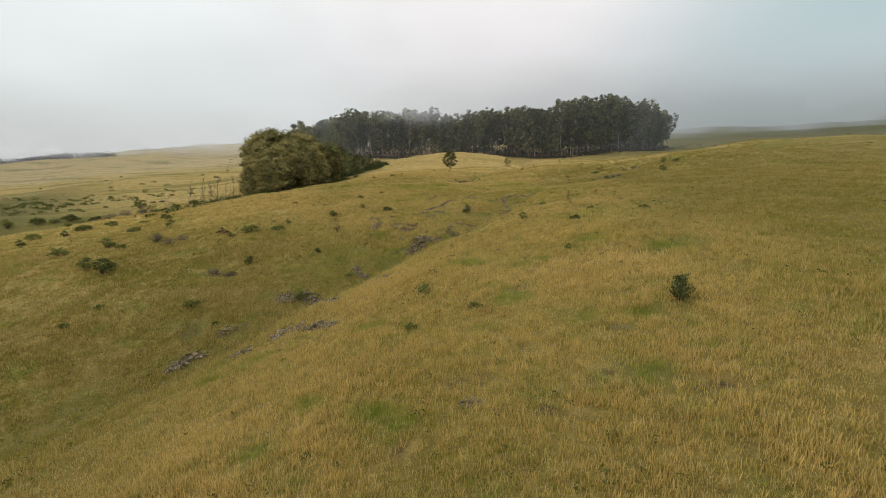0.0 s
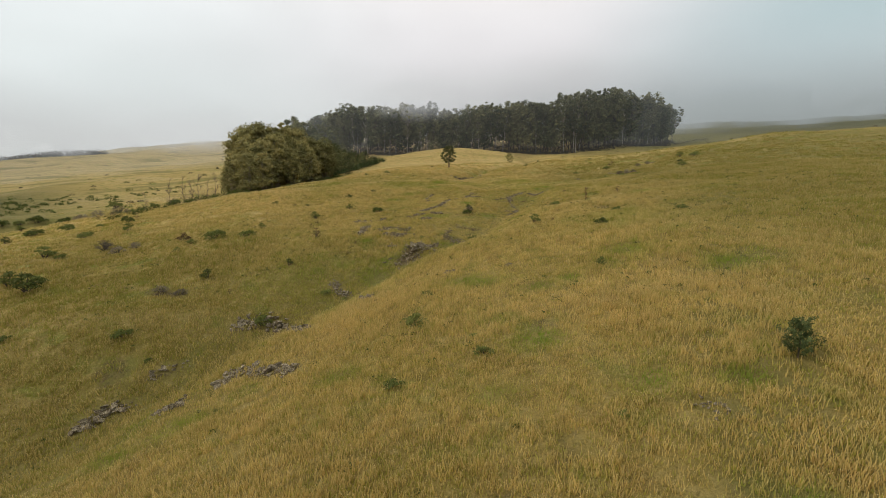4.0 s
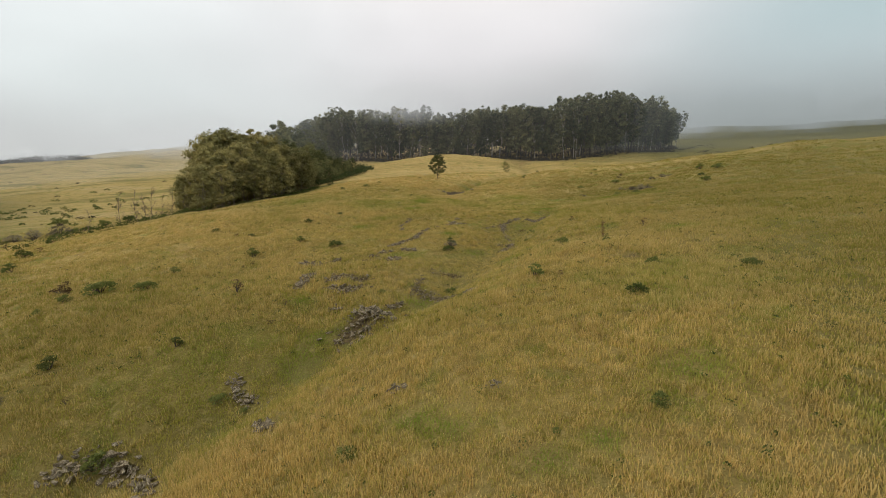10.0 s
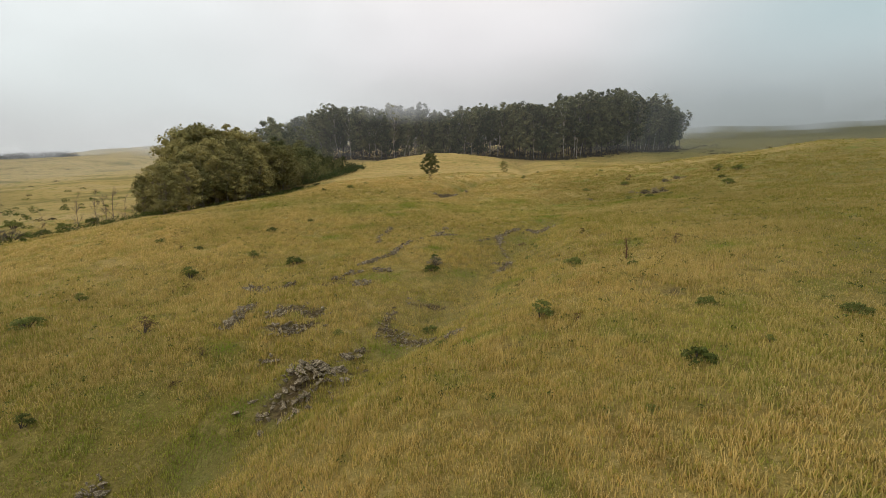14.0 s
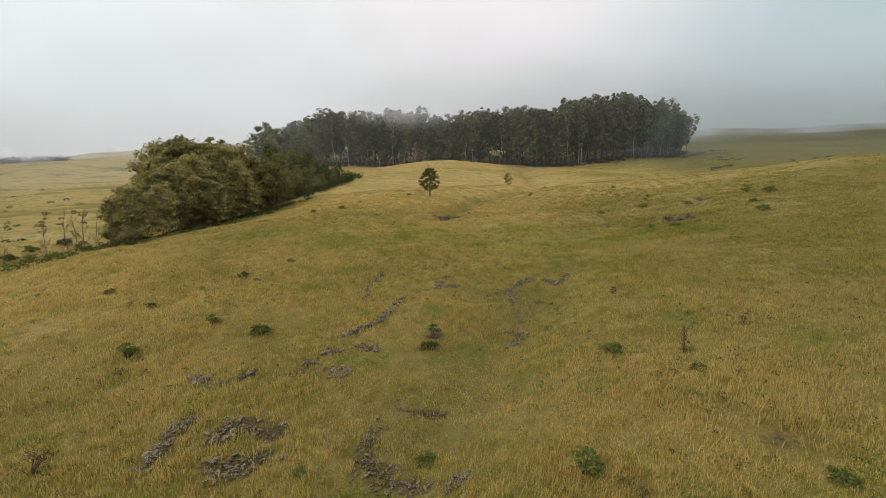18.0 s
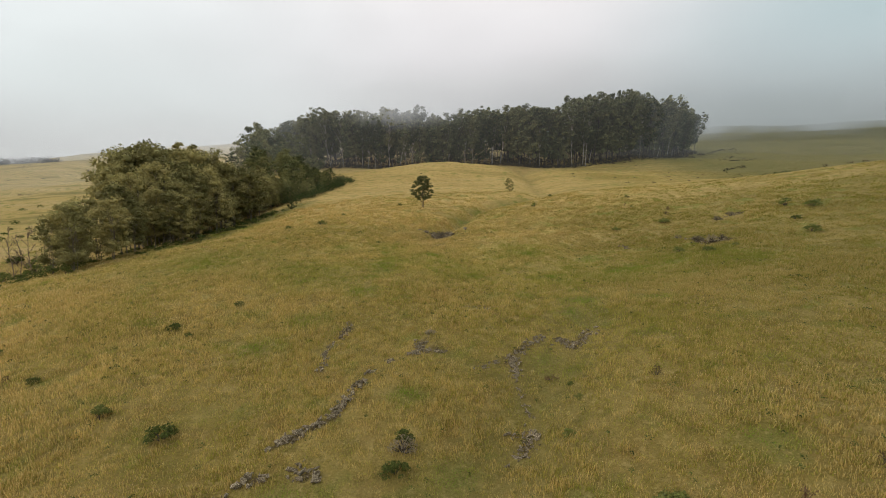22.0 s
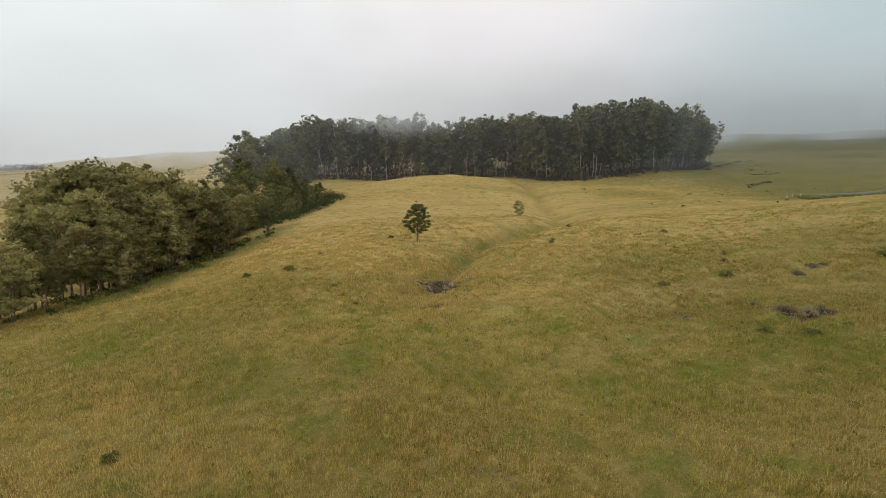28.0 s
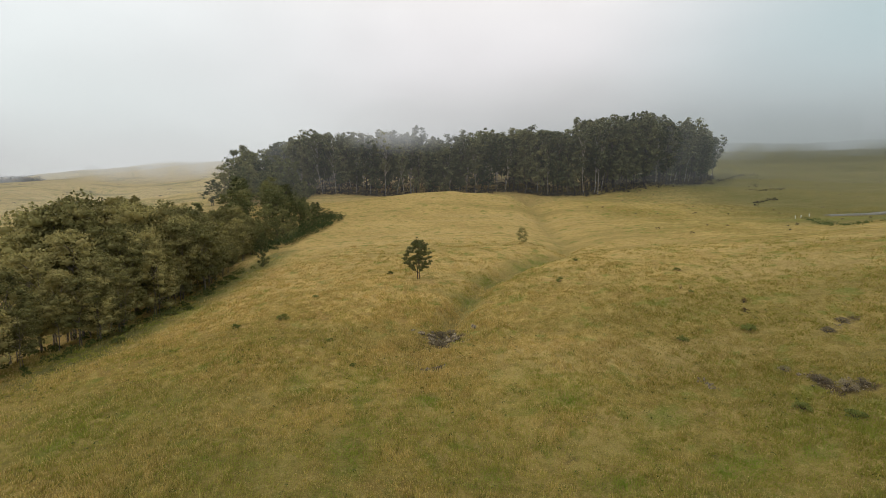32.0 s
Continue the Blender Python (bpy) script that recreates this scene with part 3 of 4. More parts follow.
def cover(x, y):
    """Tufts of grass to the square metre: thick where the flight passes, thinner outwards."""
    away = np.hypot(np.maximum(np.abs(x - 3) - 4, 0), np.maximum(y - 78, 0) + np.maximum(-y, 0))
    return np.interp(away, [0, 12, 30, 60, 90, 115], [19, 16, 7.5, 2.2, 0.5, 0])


def build_ground():
    xs, ys = stretched(-2600, 2600, 6, 0.5, 370), stretched(-700, 3200, 76, 0.6, 400)
    gx, gy = np.meshgrid(xs, ys)
    v = np.stack([gx, gy, height(gx, gy)], -1).reshape(-1, 3)
    i = (np.arange(len(ys) - 1)[:, None] * len(xs) + np.arange(len(xs) - 1)).ravel()
    f = np.stack([i, i + 1, i + len(xs) + 1, i + len(xs)], -1)
    me = quads("ground", v, f, M_GROUND, True)
    x, y = v[:, 0], v[:, 1]
    damp_and_vignette = np.maximum(closeness(x, y, LAVA_GULLY, 2.8) * 0.42, closeness(x, y, UPPER_GULLY, 1.8) * np.interp(y, [150, 185], [0.65, 0.3]))
    damp_and_vignette = np.maximum(damp_and_vignette, closeness(x, y, [(-118, 108), (-144, 142), (-185, 190)], 16) * 0.95)
    damp_and_vignette = np.maximum(damp_and_vignette, closeness(x, y, [(-40, 116), (-38, 140), (-39, 165), (-36, 185)], 3.0) * 0.9)
    damp_and_vignette = np.maximum(damp_and_vignette, np.maximum(closeness(x, y, [(8, 8), (15.4, 25), (20.4, 33.5), (26.2, 42.6), (34, 58)], 0.8), closeness(x, y, [(10, 8), (17.4, 24.6), (22.2, 32.8), (28, 41.8), (36, 57)], 0.6)) * 0.6)
    damp_and_vignette = np.maximum(damp_and_vignette, 0.9 * np.clip((x - 95) / 45, 0, 1) * np.clip((y - 185) / 40, 0, 1))
    # Right side: greener grass plus painted lens vignette.
    damp_and_vignette = np.maximum(damp_and_vignette, 0.4 * np.clip((x - 25) / 40, 0, 1) * np.clip((150 - y) / 40, 0, 1))
    damp_and_vignette = np.maximum(damp_and_vignette, closeness(x, y, [(118, 200), (150, 208), (200, 200)], 9.0) * 0.8)
    for name, value in (("damp_and_vignette", damp_and_vignette), ("soil", soil_at(x, y)), ("lush", np.maximum(lush_at(x, y), np.maximum(closeness(x, y, [(118, 212), (150, 209), (200, 199), (240, 191)], 6.0), 0.75 * closeness(x, y, [(-41, 118), (-38.5, 135), (-37, 150), (-36.5, 165), (-35, 180)], 2.2)))), ("thatch_shade", np.clip((cover(x, y) - 2) / 10, 0, 1))):
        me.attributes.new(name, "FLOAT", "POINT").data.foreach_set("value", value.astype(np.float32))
    ob = new("ground", me)
    return tagged(ob, "rolling hillside of dry straw and olive grass", "ground", kind="structure")


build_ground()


def cloud_haze_sheet(radius, low, high, most, seed):
    """A curved glowing sheet of cloud and haze that thickens upwards over the hills."""
    n = 96
    a = np.linspace(-1.5, 1.5, n)
    x, y = radius * np.sin(a), 40 + radius * np.cos(a)
    v = np.concatenate([np.stack([x, y, np.full(n, z)], -1) for z in (-40.0, 60.0, 140.0, 700.0)])
    i = (np.arange(3)[:, None] * n + np.arange(n - 1)).ravel()
    f = np.stack([i, i + 1, i + n + 1, i + n], -1)
    m = bpy.data.materials.new("cloud")
    m.use_nodes = True
    t = m.node_tree
    t.nodes.clear()
    out = t.nodes.new("ShaderNodeOutputMaterial")
    pos = t.nodes.new("ShaderNodeNewGeometry").outputs["Position"]
    off = t.nodes.new("ShaderNodeVectorMath")
    off.operation = "SUBTRACT"
    off.inputs[1].default_value = (3, 30, 18)
    link(t, pos, off.inputs[0])
    nrm = t.nodes.new("ShaderNodeVectorMath")
    nrm.operation = "NORMALIZE"
    link(t, off.outputs[0], nrm.inputs[0])
    g = t.nodes.new("ShaderNodeGroup")
    g.node_tree = OVERCAST
    link(t, nrm.outputs[0], g.inputs[0])
    em = t.nodes.new("ShaderNodeEmission")
    link(t, g.outputs[0], em.inputs["Color"])
    tr = t.nodes.new("ShaderNodeBsdfTransparent")
    sep = t.nodes.new("ShaderNodeSeparateXYZ")
    link(t, pos, sep.inputs[0])
    puff = math_node(t, "MULTIPLY", math_node(t, "SUBTRACT", noise_tex(t, pos, 0.012 + 0.001 * seed, 5.0), 0.5), 70.0)
    lift = math_node(t, "MULTIPLY", math_node(t, "MAXIMUM", sep.outputs[0], 0.0), 0.075)
    z = math_node(t, "SUBTRACT", math_node(t, "ADD", sep.outputs[2], puff), lift)
    fac = smooth(t, z, low, high, 0.0, most)
    ms = t.nodes.new("ShaderNodeMixShader")
    link(t, fac, ms.inputs[0])
    link(t, tr.outputs[0], ms.inputs[1])
    link(t, em.outputs[0], ms.inputs[2])
    link(t, ms.outputs[0], out.inputs["Surface"])
    m.cycles.emission_sampling = "NONE"
    ob = new("backdrop", quads("cloud_haze_sheet", v, f, m, True))
    return tagged(ob, "glowing sheet of low grey cloud and haze over the hills", "cloud", kind="structure")


# The first three are faint glowing sheets that imitate haze in the middle distance.
for k, (radius, low, high, most) in enumerate([(252, -30, 70, 0.055), (310, -60, 60, 0.06), (355, -60, 60, 0.08), (410, 40, 95, 0.4), (470, 38, 86, 0.5), (540, 38, 78, 0.7), (640, 36, 74, 0.85), (760, 25, 66, 1.0)]):
    cloud_haze_sheet(radius, low, high, most, k)


def mist_wisp(x, y, z, wide, tall, most, glow=(0.62, 0.63, 0.63)):
    """A thin veil of mist hanging in the tree tops."""
    n = 24
    a = np.linspace(-1, 1, n)
    v = np.concatenate([np.stack([x + a * wide, y + 0.1 * wide * a * a, np.full(n, z + s * tall)], -1) for s in (-1.0, 0.0, 1.0)])
    i = (np.arange(2)[:, None] * n + np.arange(n - 1)).ravel()
    m = bpy.data.materials.new("mist")
    m.use_nodes = True
    t = m.node_tree
    t.nodes.clear()
    out = t.nodes.new("ShaderNodeOutputMaterial")
    pos = t.nodes.new("ShaderNodeNewGeometry").outputs["Position"]
    mp = t.nodes.new("ShaderNodeMapping")
    mp.vector_type = "TEXTURE"
    mp.inputs["Location"].default_value, mp.inputs["Scale"].default_value = (x, y, z), (wide, 4 * wide, tall)
    link(t, pos, mp.inputs[0])
    ln = t.nodes.new("ShaderNodeVectorMath")
    ln.operation = "LENGTH"
    link(t, mp.outputs[0], ln.inputs[0])
    puff = math_node(t, "MULTIPLY", noise_tex(t, pos, 0.06, 4.0), 2.0)
    fac = math_node(t, "MULTIPLY", smooth(t, ln.outputs["Value"], 1.0, 0.2, 0.0, most), puff)
    em = t.nodes.new("ShaderNodeEmission")
    em.inputs["Color"].default_value = (*glow, 1)
    ms = t.nodes.new("ShaderNodeMixShader")
    link(t, fac, ms.inputs[0])
    link(t, t.nodes.new("ShaderNodeBsdfTransparent").outputs[0], ms.inputs[1])
    link(t, em.outputs[0], ms.inputs[2])
    link(t, ms.outputs[0], out.inputs["Surface"])
    m.cycles.emission_sampling = "NONE"
    tagged(new("backdrop", quads("mist", v, np.stack([i, i + 1, i + n + 1, i + n], -1), m, True)), "thin mist hanging in the tree tops", "mist", kind="structure")


mist_wisp(-18, 312, 68, 46, 17, 0.34)
mist_wisp(-215, 420, 60, 120, 26, 0.4)
mist_wisp(310, 450, 92, 190, 24, 0.45, (0.33, 0.37, 0.37))

# ---- trees ----


def gum_tree(name, tall, crown_from, wide, n_clumps, per, leaf, seed, leaves, label, group, trunks=1, clump=1.7, girth=0.009, bark=None, sprigs=0, shape="round", lift=(0.5, 0.95)):
    """A gum: pale trunk that forks into limbs, each ending in rounded clumps of leaves."""
    r = np.random.default_rng(seed)
    root = tagged(new(name), label, "tree", group)
    lines, centres, radii = [], [], []
    for s in range(trunks):
        bx, by = (0, 0) if s == 0 else r.normal(0, 0.8, 2)
        lean = r.normal(0, 0.05, 2)
        top = tall * r.uniform(0.80, 0.93)
        stem = []
        for k in range(7):
            z = top * k / 6
            sway = 0.03 * tall * np.array([np.sin(k * 1.3 + seed), np.cos(k * 1.1 + seed * 2)]) * (k / 6)
            stem.append((bx + lean[0] * z + sway[0], by + lean[1] * z + sway[1], z - (0.6 if k == 0 else 0), girth * tall * (1 - 0.78 * k / 6) * (1.25 if k == 0 else 1)))
        lines.append(stem)
        for q in range(n_clumps // trunks):
            h = crown_from + (1 - crown_from) * (q + r.uniform(0, 1)) / (n_clumps // trunks)
            k = min(5, int(h * 6 * 0.9))
            start = np.array(stem[k][:3]) * 0.6 + np.array(stem[min(k + 1, 6)][:3]) * 0.4
            u = min(1.0, max(0.06, (h - crown_from) / (1.06 - crown_from)))
            prof = np.sin(np.pi * u**0.75) ** 0.7 if shape == "round" else u**0.4 * (1 - u**5) ** 0.6
            ang, out = r.uniform(0, 2 * np.pi), wide / 2 * prof * np.sqrt(r.uniform(0.3, 1))
            end = np.array([bx + lean[0] * tall * h + np.cos(ang) * out, by + lean[1] * tall * h + np.sin(ang) * out, tall * h])
            start[2] = min(start[2], end[2] - 0.25 * out - 0.4)
            midp = (start + end) / 2 + (0, 0, 0.08 * out)
            rad = 0.0045 * tall
            if q % 3 == 0:
                lines.append([(*start, rad), (*midp, rad * 0.7), (*end, rad * 0.25)])
            centres.append(end)
            radii.append(clump * r.uniform(0.65, 1.25))
    for q in range(sprigs):
        tip = np.array(centres[-1 - int(r.integers(0, len(centres) // 2))])
        end = tip + (r.normal(0, 0.05 * wide), r.normal(0, 0.05 * wide), clump * r.uniform(*lift))
        lines.append([(*tip, 0.0035 * tall), (*end, 0.001 * tall)])
        centres.append(end)
        radii.append(clump * r.uniform(0.3, 0.5))
    v, f = tubes(lines, 5)
    part("trunk", quads("trunk", v, f, bark or M_BARK, True), root, "pale smooth bark with forking limbs")
    v, f = clumps(np.array(centres), np.array(radii), per, leaf, leaf * 0.72, r, 0.86, 0.6, 0.7)
    cv, cf = cores(np.array(centres), np.array(radii) * 0.42, r, 0.84)
    v, f = np.concatenate([v, cv]), np.concatenate([f, cf + len(v)])
    part("crown", quads("crown", v, f, leaves), root)
    return root


def spread(ob, places, r, tilt=1.5):
    """Copies of a thing at (x, y, scale)."""
    made = []
    for x, y, s in places:
        m = pose(x, y, ground_at(x, y) - 0.15, r.normal(0, tilt), r.normal(0, tilt), r.uniform(0, 360)) @ Matrix.Diagonal((s * r.uniform(0.9, 1.1), s * r.uniform(0.9, 1.1), s, 1))
        made.append(copy_thing(ob, m))
    return made


def discard(ob):
    for o in (*ob.children_recursive, ob):
        bpy.data.objects.remove(o)


def along(line, step, r, jitter=0.0):
    """Places every step metres along a line of (x, y)."""
    line = np.asarray(line, float)
    seg = np.hypot(*np.diff(line, axis=0).T)
    run = np.concatenate(([0], np.cumsum(seg)))
    s = np.arange(0, run[-1], step) + r.uniform(0, step)
    return np.stack([np.interp(s, run, line[:, 0]), np.interp(s, run, line[:, 1])], -1) + r.normal(0, jitter, (len(s), 2))


GROVE = [gum_tree("eucalyptus_tree", 30, cf, w, 44, 24, 0.95, 20 + i, M_GUM, "tall dark eucalyptus with pale trunk in a dense grove", "eucalyptus grove", 1, 2.0, 0.006, bark, 9, "spread", (0.5, 1.3))
         for i, (cf, w, bark) in enumerate([(0.26, 12, M_DARKBARK), (0.18, 12, M_DARKBARK), (0.22, 13, M_DARKBARK), (0.40, 12, M_BARK), (0.16, 13, M_DARKBARK), (0.3, 11, M_DARKBARK), (0.5, 13, M_BARK)])]
GROVE_FRONT = [(-100, 352), (-78, 334), (-55, 322), (-30, 314), (0, 318), (24, 326), (46, 322), (58, 311), (80, 309), (104, 315), (132, 325), (156, 339), (172, 353)]


def build_grove():
    r = np.random.default_rng(5)
    front = np.asarray(GROVE_FRONT, float)
    for row, (back, step) in enumerate([(0, 4.4), (6, 5.0), (13, 6.0), (22, 7.5), (34, 10)]):
        for x, y in along(front + (0, back), step, r, 1.0 + 0.08 * back):
            s = np.interp(x, [-105, -85, -60, -20, 30, 60, 85, 120, 150, 178], [0.80, 0.92, 1.0, 1.03, 1.0, 1.02, 1.16, 1.18, 1.03, 0.80]) * r.uniform(0.84, 1.1)
            spread(GROVE[r.choice(7, p=[0.13, 0.13, 0.13, 0.18, 0.13, 0.13, 0.17] if row < 2 else [0.17, 0.17, 0.17, 0.07, 0.17, 0.17, 0.08])], [(x, y, s)], r)


build_grove()

BAND_DARK = [gum_tree("dark_gum_tree", 16, cf, w, 36, 28, 0.72, 70 + i, M_GUM_DARK, "dark green gum tree with a dense rounded crown", "gum trees below the grove", tr, 1.6, 0.0065, M_DARKBARK)
             for i, (cf, w, tr) in enumerate([(0.1, 9, 2), (0.06, 8.5, 3), (0.14, 10, 2)])]
BAND = [gum_tree("gum_tree", 16, cf, w, 42, 92, 0.42, 60 + i, M_GUM_NEAR, "olive-green gum tree with rounded leaf clumps and slender trunks", "gum trees along the ravine", tr, 1.6, 0.0065, M_MIDBARK, 4)
        for i, (cf, w, tr) in enumerate([(0.24, 8.5, 2), (0.18, 8, 3), (0.28, 9, 2), (0.22, 7.5, 1), (0.14, 8.5, 3)])]


def build_band():
    """Gums that stand along the ravine: tallest in its depth, low along the meadow's edge."""
    r = np.random.default_rng(8)
    for back, step in [(0.5, 3.4), (4.5, 4.2), (9, 5), (14, 5.5), (20, 6), (26, 8)]:
        for y in np.arange(119, 214, step) + r.uniform(0, 2):
            edge = np.interp(y, [118, 124, 132, 145, 160, 172, 190, 212], [-48, -44.5, -42, -41.5, -41, -43, -47, -50])
            x, y = edge - back + r.normal(0, 0.8), y + r.normal(0, 0.8)
            if y < np.interp(x, [-84, -76, -70, -64, -60, -55, -46], [186, 170, 158, 147, 139, 130, 118]):
                continue
            top = np.interp(y, [118, 128, 140, 154, 163, 170, 178, 188, 200, 214], [23, 26, 28.5, 31.5, 30, 26.5, 24.5, 27, 28, 29.5]) - np.interp(back, [0, 5, 10, 16], [6, 3.5, 1.5, 0])
            tall = max(4.0, top * r.uniform(0.94, 1.03) - ground_at(x, y))
            spread(BAND[r.integers(0, 5)], [(x, y, tall / 16.1)], r)
    for x, y, s in [(-55.2, 120.5, 0.68), (-53.1, 113, 0.5), (-49.2, 112.4, 0.6), (-47.5, 110.5, 0.58), (-50.5, 119, 0.62), (-46.5, 117.5, 0.6), (-57.5, 124, 0.6)]:
        spread(BAND[4], [(x, y, s)], r)
    spread(BAND_DARK[1], [(-35.5, 171.4, 0.40)], r)
    for back, step in [(1.5, 4), (6, 5), (12, 6), (20, 7.5), (31, 9)]:
        for y in np.arange(196, 322, step) + r.uniform(0, 3):
            edge = np.interp(y, [190, 198, 210, 225, 235, 250, 280, 300], [-44, -38, -35.5, -34, -34, -43, -56, -63])
            x, y = edge - back + r.normal(0, 1.0), y + r.normal(0, 1.0)
            tall = np.interp(back, [0, 6, 15, 30, 45], [3.2, 6.5, 11, 14, 16]) * np.interp(y, [190, 220, 260, 300, 320], [0.7, 0.85, 1.0, 1.15, 1.25]) * r.uniform(0.85, 1.12)
            spread(BAND_DARK[r.integers(0, 3)], [(x, y, tall / 15.6)], r)
    for x, y, s in [(-100.7, 317.6, 1.62), (-106, 320, 1.5), (-95, 313, 1.45), (-101, 325, 1.45), (-113, 346, 1.35), (-106, 340, 1.38), (-97, 334, 1.3), (-88, 328, 1.3), (-80, 320, 1.25), (-72, 312, 1.2), (-108, 354, 1.4), (-98, 348, 1.45), (-108, 312, 1.15), (-104, 300, 0.95), (-98, 305, 1.15), (-103, 287, 0.75), (-92, 300, 1.1), (-92, 318, 1.2)]:
        spread(BAND_DARK[r.integers(0, 3)], [(x, y, s)], r)


build_band()
lone = gum_tree("lone_tree", 6.8, 0.26, 5.0, 96, 80, 0.19, 91, M_GUM_DARK, "small lone tree with dense upright olive crown on forked stems", "", 3, 0.46, 0.010, M_DARKBARK, 40, "round", (0.5, 1.5))
lone.matrix_world = pose(1.4, 146.5, ground_at(1.4, 146.5) - 0.1)
small = gum_tree("young_tree", 3.8, 0.1, 2.6, 30, 26, 0.3, 92, M_GUM_NEAR, "young bushy tree standing alone in the grass", "", 2, 0.45, 0.007, M_DARKBARK)
small.matrix_world = pose(25.6, 180.1, ground_at(25.6, 180.1) - 0.1)
for ob in GROVE + BAND + BAND_DARK:
    discard(ob)

# ---- dead trees, sapling, weeds ----


def twigs(start, way, length, radius, depth, r, lines):
    end = start + way * length
    bend = start + way * length * 0.5 + r.normal(0, 0.05 * length, 3)
    lines.append([(*start, radius), (*bend, radius * 0.75), (*end, radius * 0.4)])
    if depth == 0:
        return
    for _ in range(4 if depth > 1 else 3):
        w = way + r.normal(0, 0.5, 3) + (0, 0, 0.25)
        twigs(start + way * length * r.uniform(0.4, 1.0), w / np.linalg.norm(w), length * r.uniform(0.4, 0.65), radius * 0.45, depth - 1, r, lines)


def dead_tree(tall, seed, x, y):
    r = np.random.default_rng(seed)
    root = tagged(new("dead_tree"), "leafless grey dead tree with thin bare twigs", "tree", "dead trees in the valley")
    root.matrix_world = pose(x, y, ground_at(x, y) - 0.1, 0, 0, 40 * seed)
    stem = [(0.02 * tall * np.sin(k + seed), 0.02 * tall * np.cos(1.4 * k), tall * k / 6, 0.009 * tall * (1 - 0.7 * k / 6)) for k in range(7)]
    v, f = tubes([stem], 6)
    part("trunk", quads("trunk", v, f, M_DEADWOOD, True), root)
    for q in range(13):
        k = r.uniform(0.25, 0.98)
        p = np.array([np.interp(k * 6, range(7), [s[i] for s in stem]) for i in range(3)])
        a = r.uniform(0, 6.28)
        w = np.array([np.cos(a), np.sin(a), 1.6])
        lines = []
        twigs(p, w / np.linalg.norm(w), tall * 0.16 * (1.15 - k * 0.6), 0.0045 * tall, 2, r, lines)
        v, f = tubes(lines, 3)
        part("branch", quads("branch", v, f, M_DEADWOOD), root)
    return root


for k, (x, y, tall) in enumerate([(-68.0, 126.5, 13.5), (-76.5, 127, 12.0), (-73.5, 128.5, 12.5), (-66, 127.5, 11.0), (-64.5, 129, 12.0), (-80.5, 122, 8.5), (-70.5, 127, 11.5)]):
    dead_tree(tall, k + 1, x, y)


def shrub(name, label, category, wide, tall, n, per, leaf, seed, leaves, stems=9):
    """A low shrub: stems from one root and clumps of small leaves over them."""
    r = np.random.default_rng(seed)
    root = tagged(new(name), label, category)
    lines, centres = [], []
    for q in range(n):
        a, d = r.uniform(0, 6.28), np.sqrt(r.uniform(0, 1))
        c = np.array([np.cos(a) * d * wide / 2, np.sin(a) * d * wide / 2, tall * (1 - 0.65 * d * d) * r.uniform(0.55, 1.0)])
        centres.append(c)
        if q < stems:
            lines.append([(0, 0, -0.12, 0.03), (*(c * (0.45, 0.45, 0.55)), 0.02), (*c, 0.008)])
    v, f = tubes(lines, 4)
    part("woody_frame", quads("woody_frame", v, f, M_DARKBARK), root)
    v, f = clumps(np.array(centres), r.uniform(0.10, 0.2, n) * wide, per, leaf, leaf * 0.5, r)
    part("foliage", quads("foliage", v, f, leaves), root)
    return root


GREEN_SHRUBS = [shrub("shrub", "low rounded dark green shrub growing in dry grass", "shrub", 1.0, 1.08 * h, 26, 30, 0.10, 300 + i, M_SHRUB) for i, h in enumerate((0.62, 0.52, 0.74, 0.46))]
BROWN_SHRUBS = [shrub("dry_weed", "withered reddish brown weed standing in the grass", "weed", 1.0, h, 16, 18, 0.09, 320 + i, M_DRY) for i, h in enumerate((0.7, 1.1, 0.45))]
GREY_SHRUBS = [shrub("grey_shrub", "grey twiggy shrub nearly bare of leaves", "shrub", 1.0, h, 40, 26, 0.06, 340 + i, M_TWIG, 24) for i, h in enumerate((0.8, 0.6))]
GREEN_UPPER = [(3.6, 68.4, 1.2), (14.2, 73.4, 0.5), (-23.2, 75.8, 1.0), (-30.2, 80.4, 1.1), (-18.4, 77.3, 0.7), (12.8, 68.7, 0.9), (14.1, 71.5, 0.6), (53.9, 104.1, 2.0), (34.6, 120.5, 1.3),
               (-13.9, 88.4, 1.1), (-17.7, 83.9, 1.2), (-15.9, 82.8, 0.8), (42.7, 120.8, 1.8), (60.4, 118.0, 1.7), (25.5, 142.8, 1.3), (31.6, 155.4, 1.0), (56.7, 110.7, 1.2), (44.0, 104.1, 0.9),
               (37.5, 105.6, 1.6), (-16.1, 128.1, 1.5), (-21.3, 125.8, 1.2), (-8.1, 121.8, 0.8), (-13.9, 137.0, 1.0), (-3.9, 150.8, 1.2), (45.2, 143.3, 1.1), (42.2, 133.1, 0.8), (40.1, 103.3, 1.5),
               (-4.2, 115.9, 0.8)]
GREEN_HIGH = [(10.3, 51.7, 1.5), (15.3, 62.0, 1.6), (3.4, 56.2, 1.1), (18.7, 48.7, 1.0), (-10.4, 69.6, 1.6), (-15.2, 71.3, 1.2), (-19.3, 66.6, 1.6), (-25.0, 60.7, 1.2), (-2.9, 54.8, 0.8),
              (18.2, 57.3, 0.8), (62.5, 115.1, 2.1), (-38.0, 80.6, 0.8)]
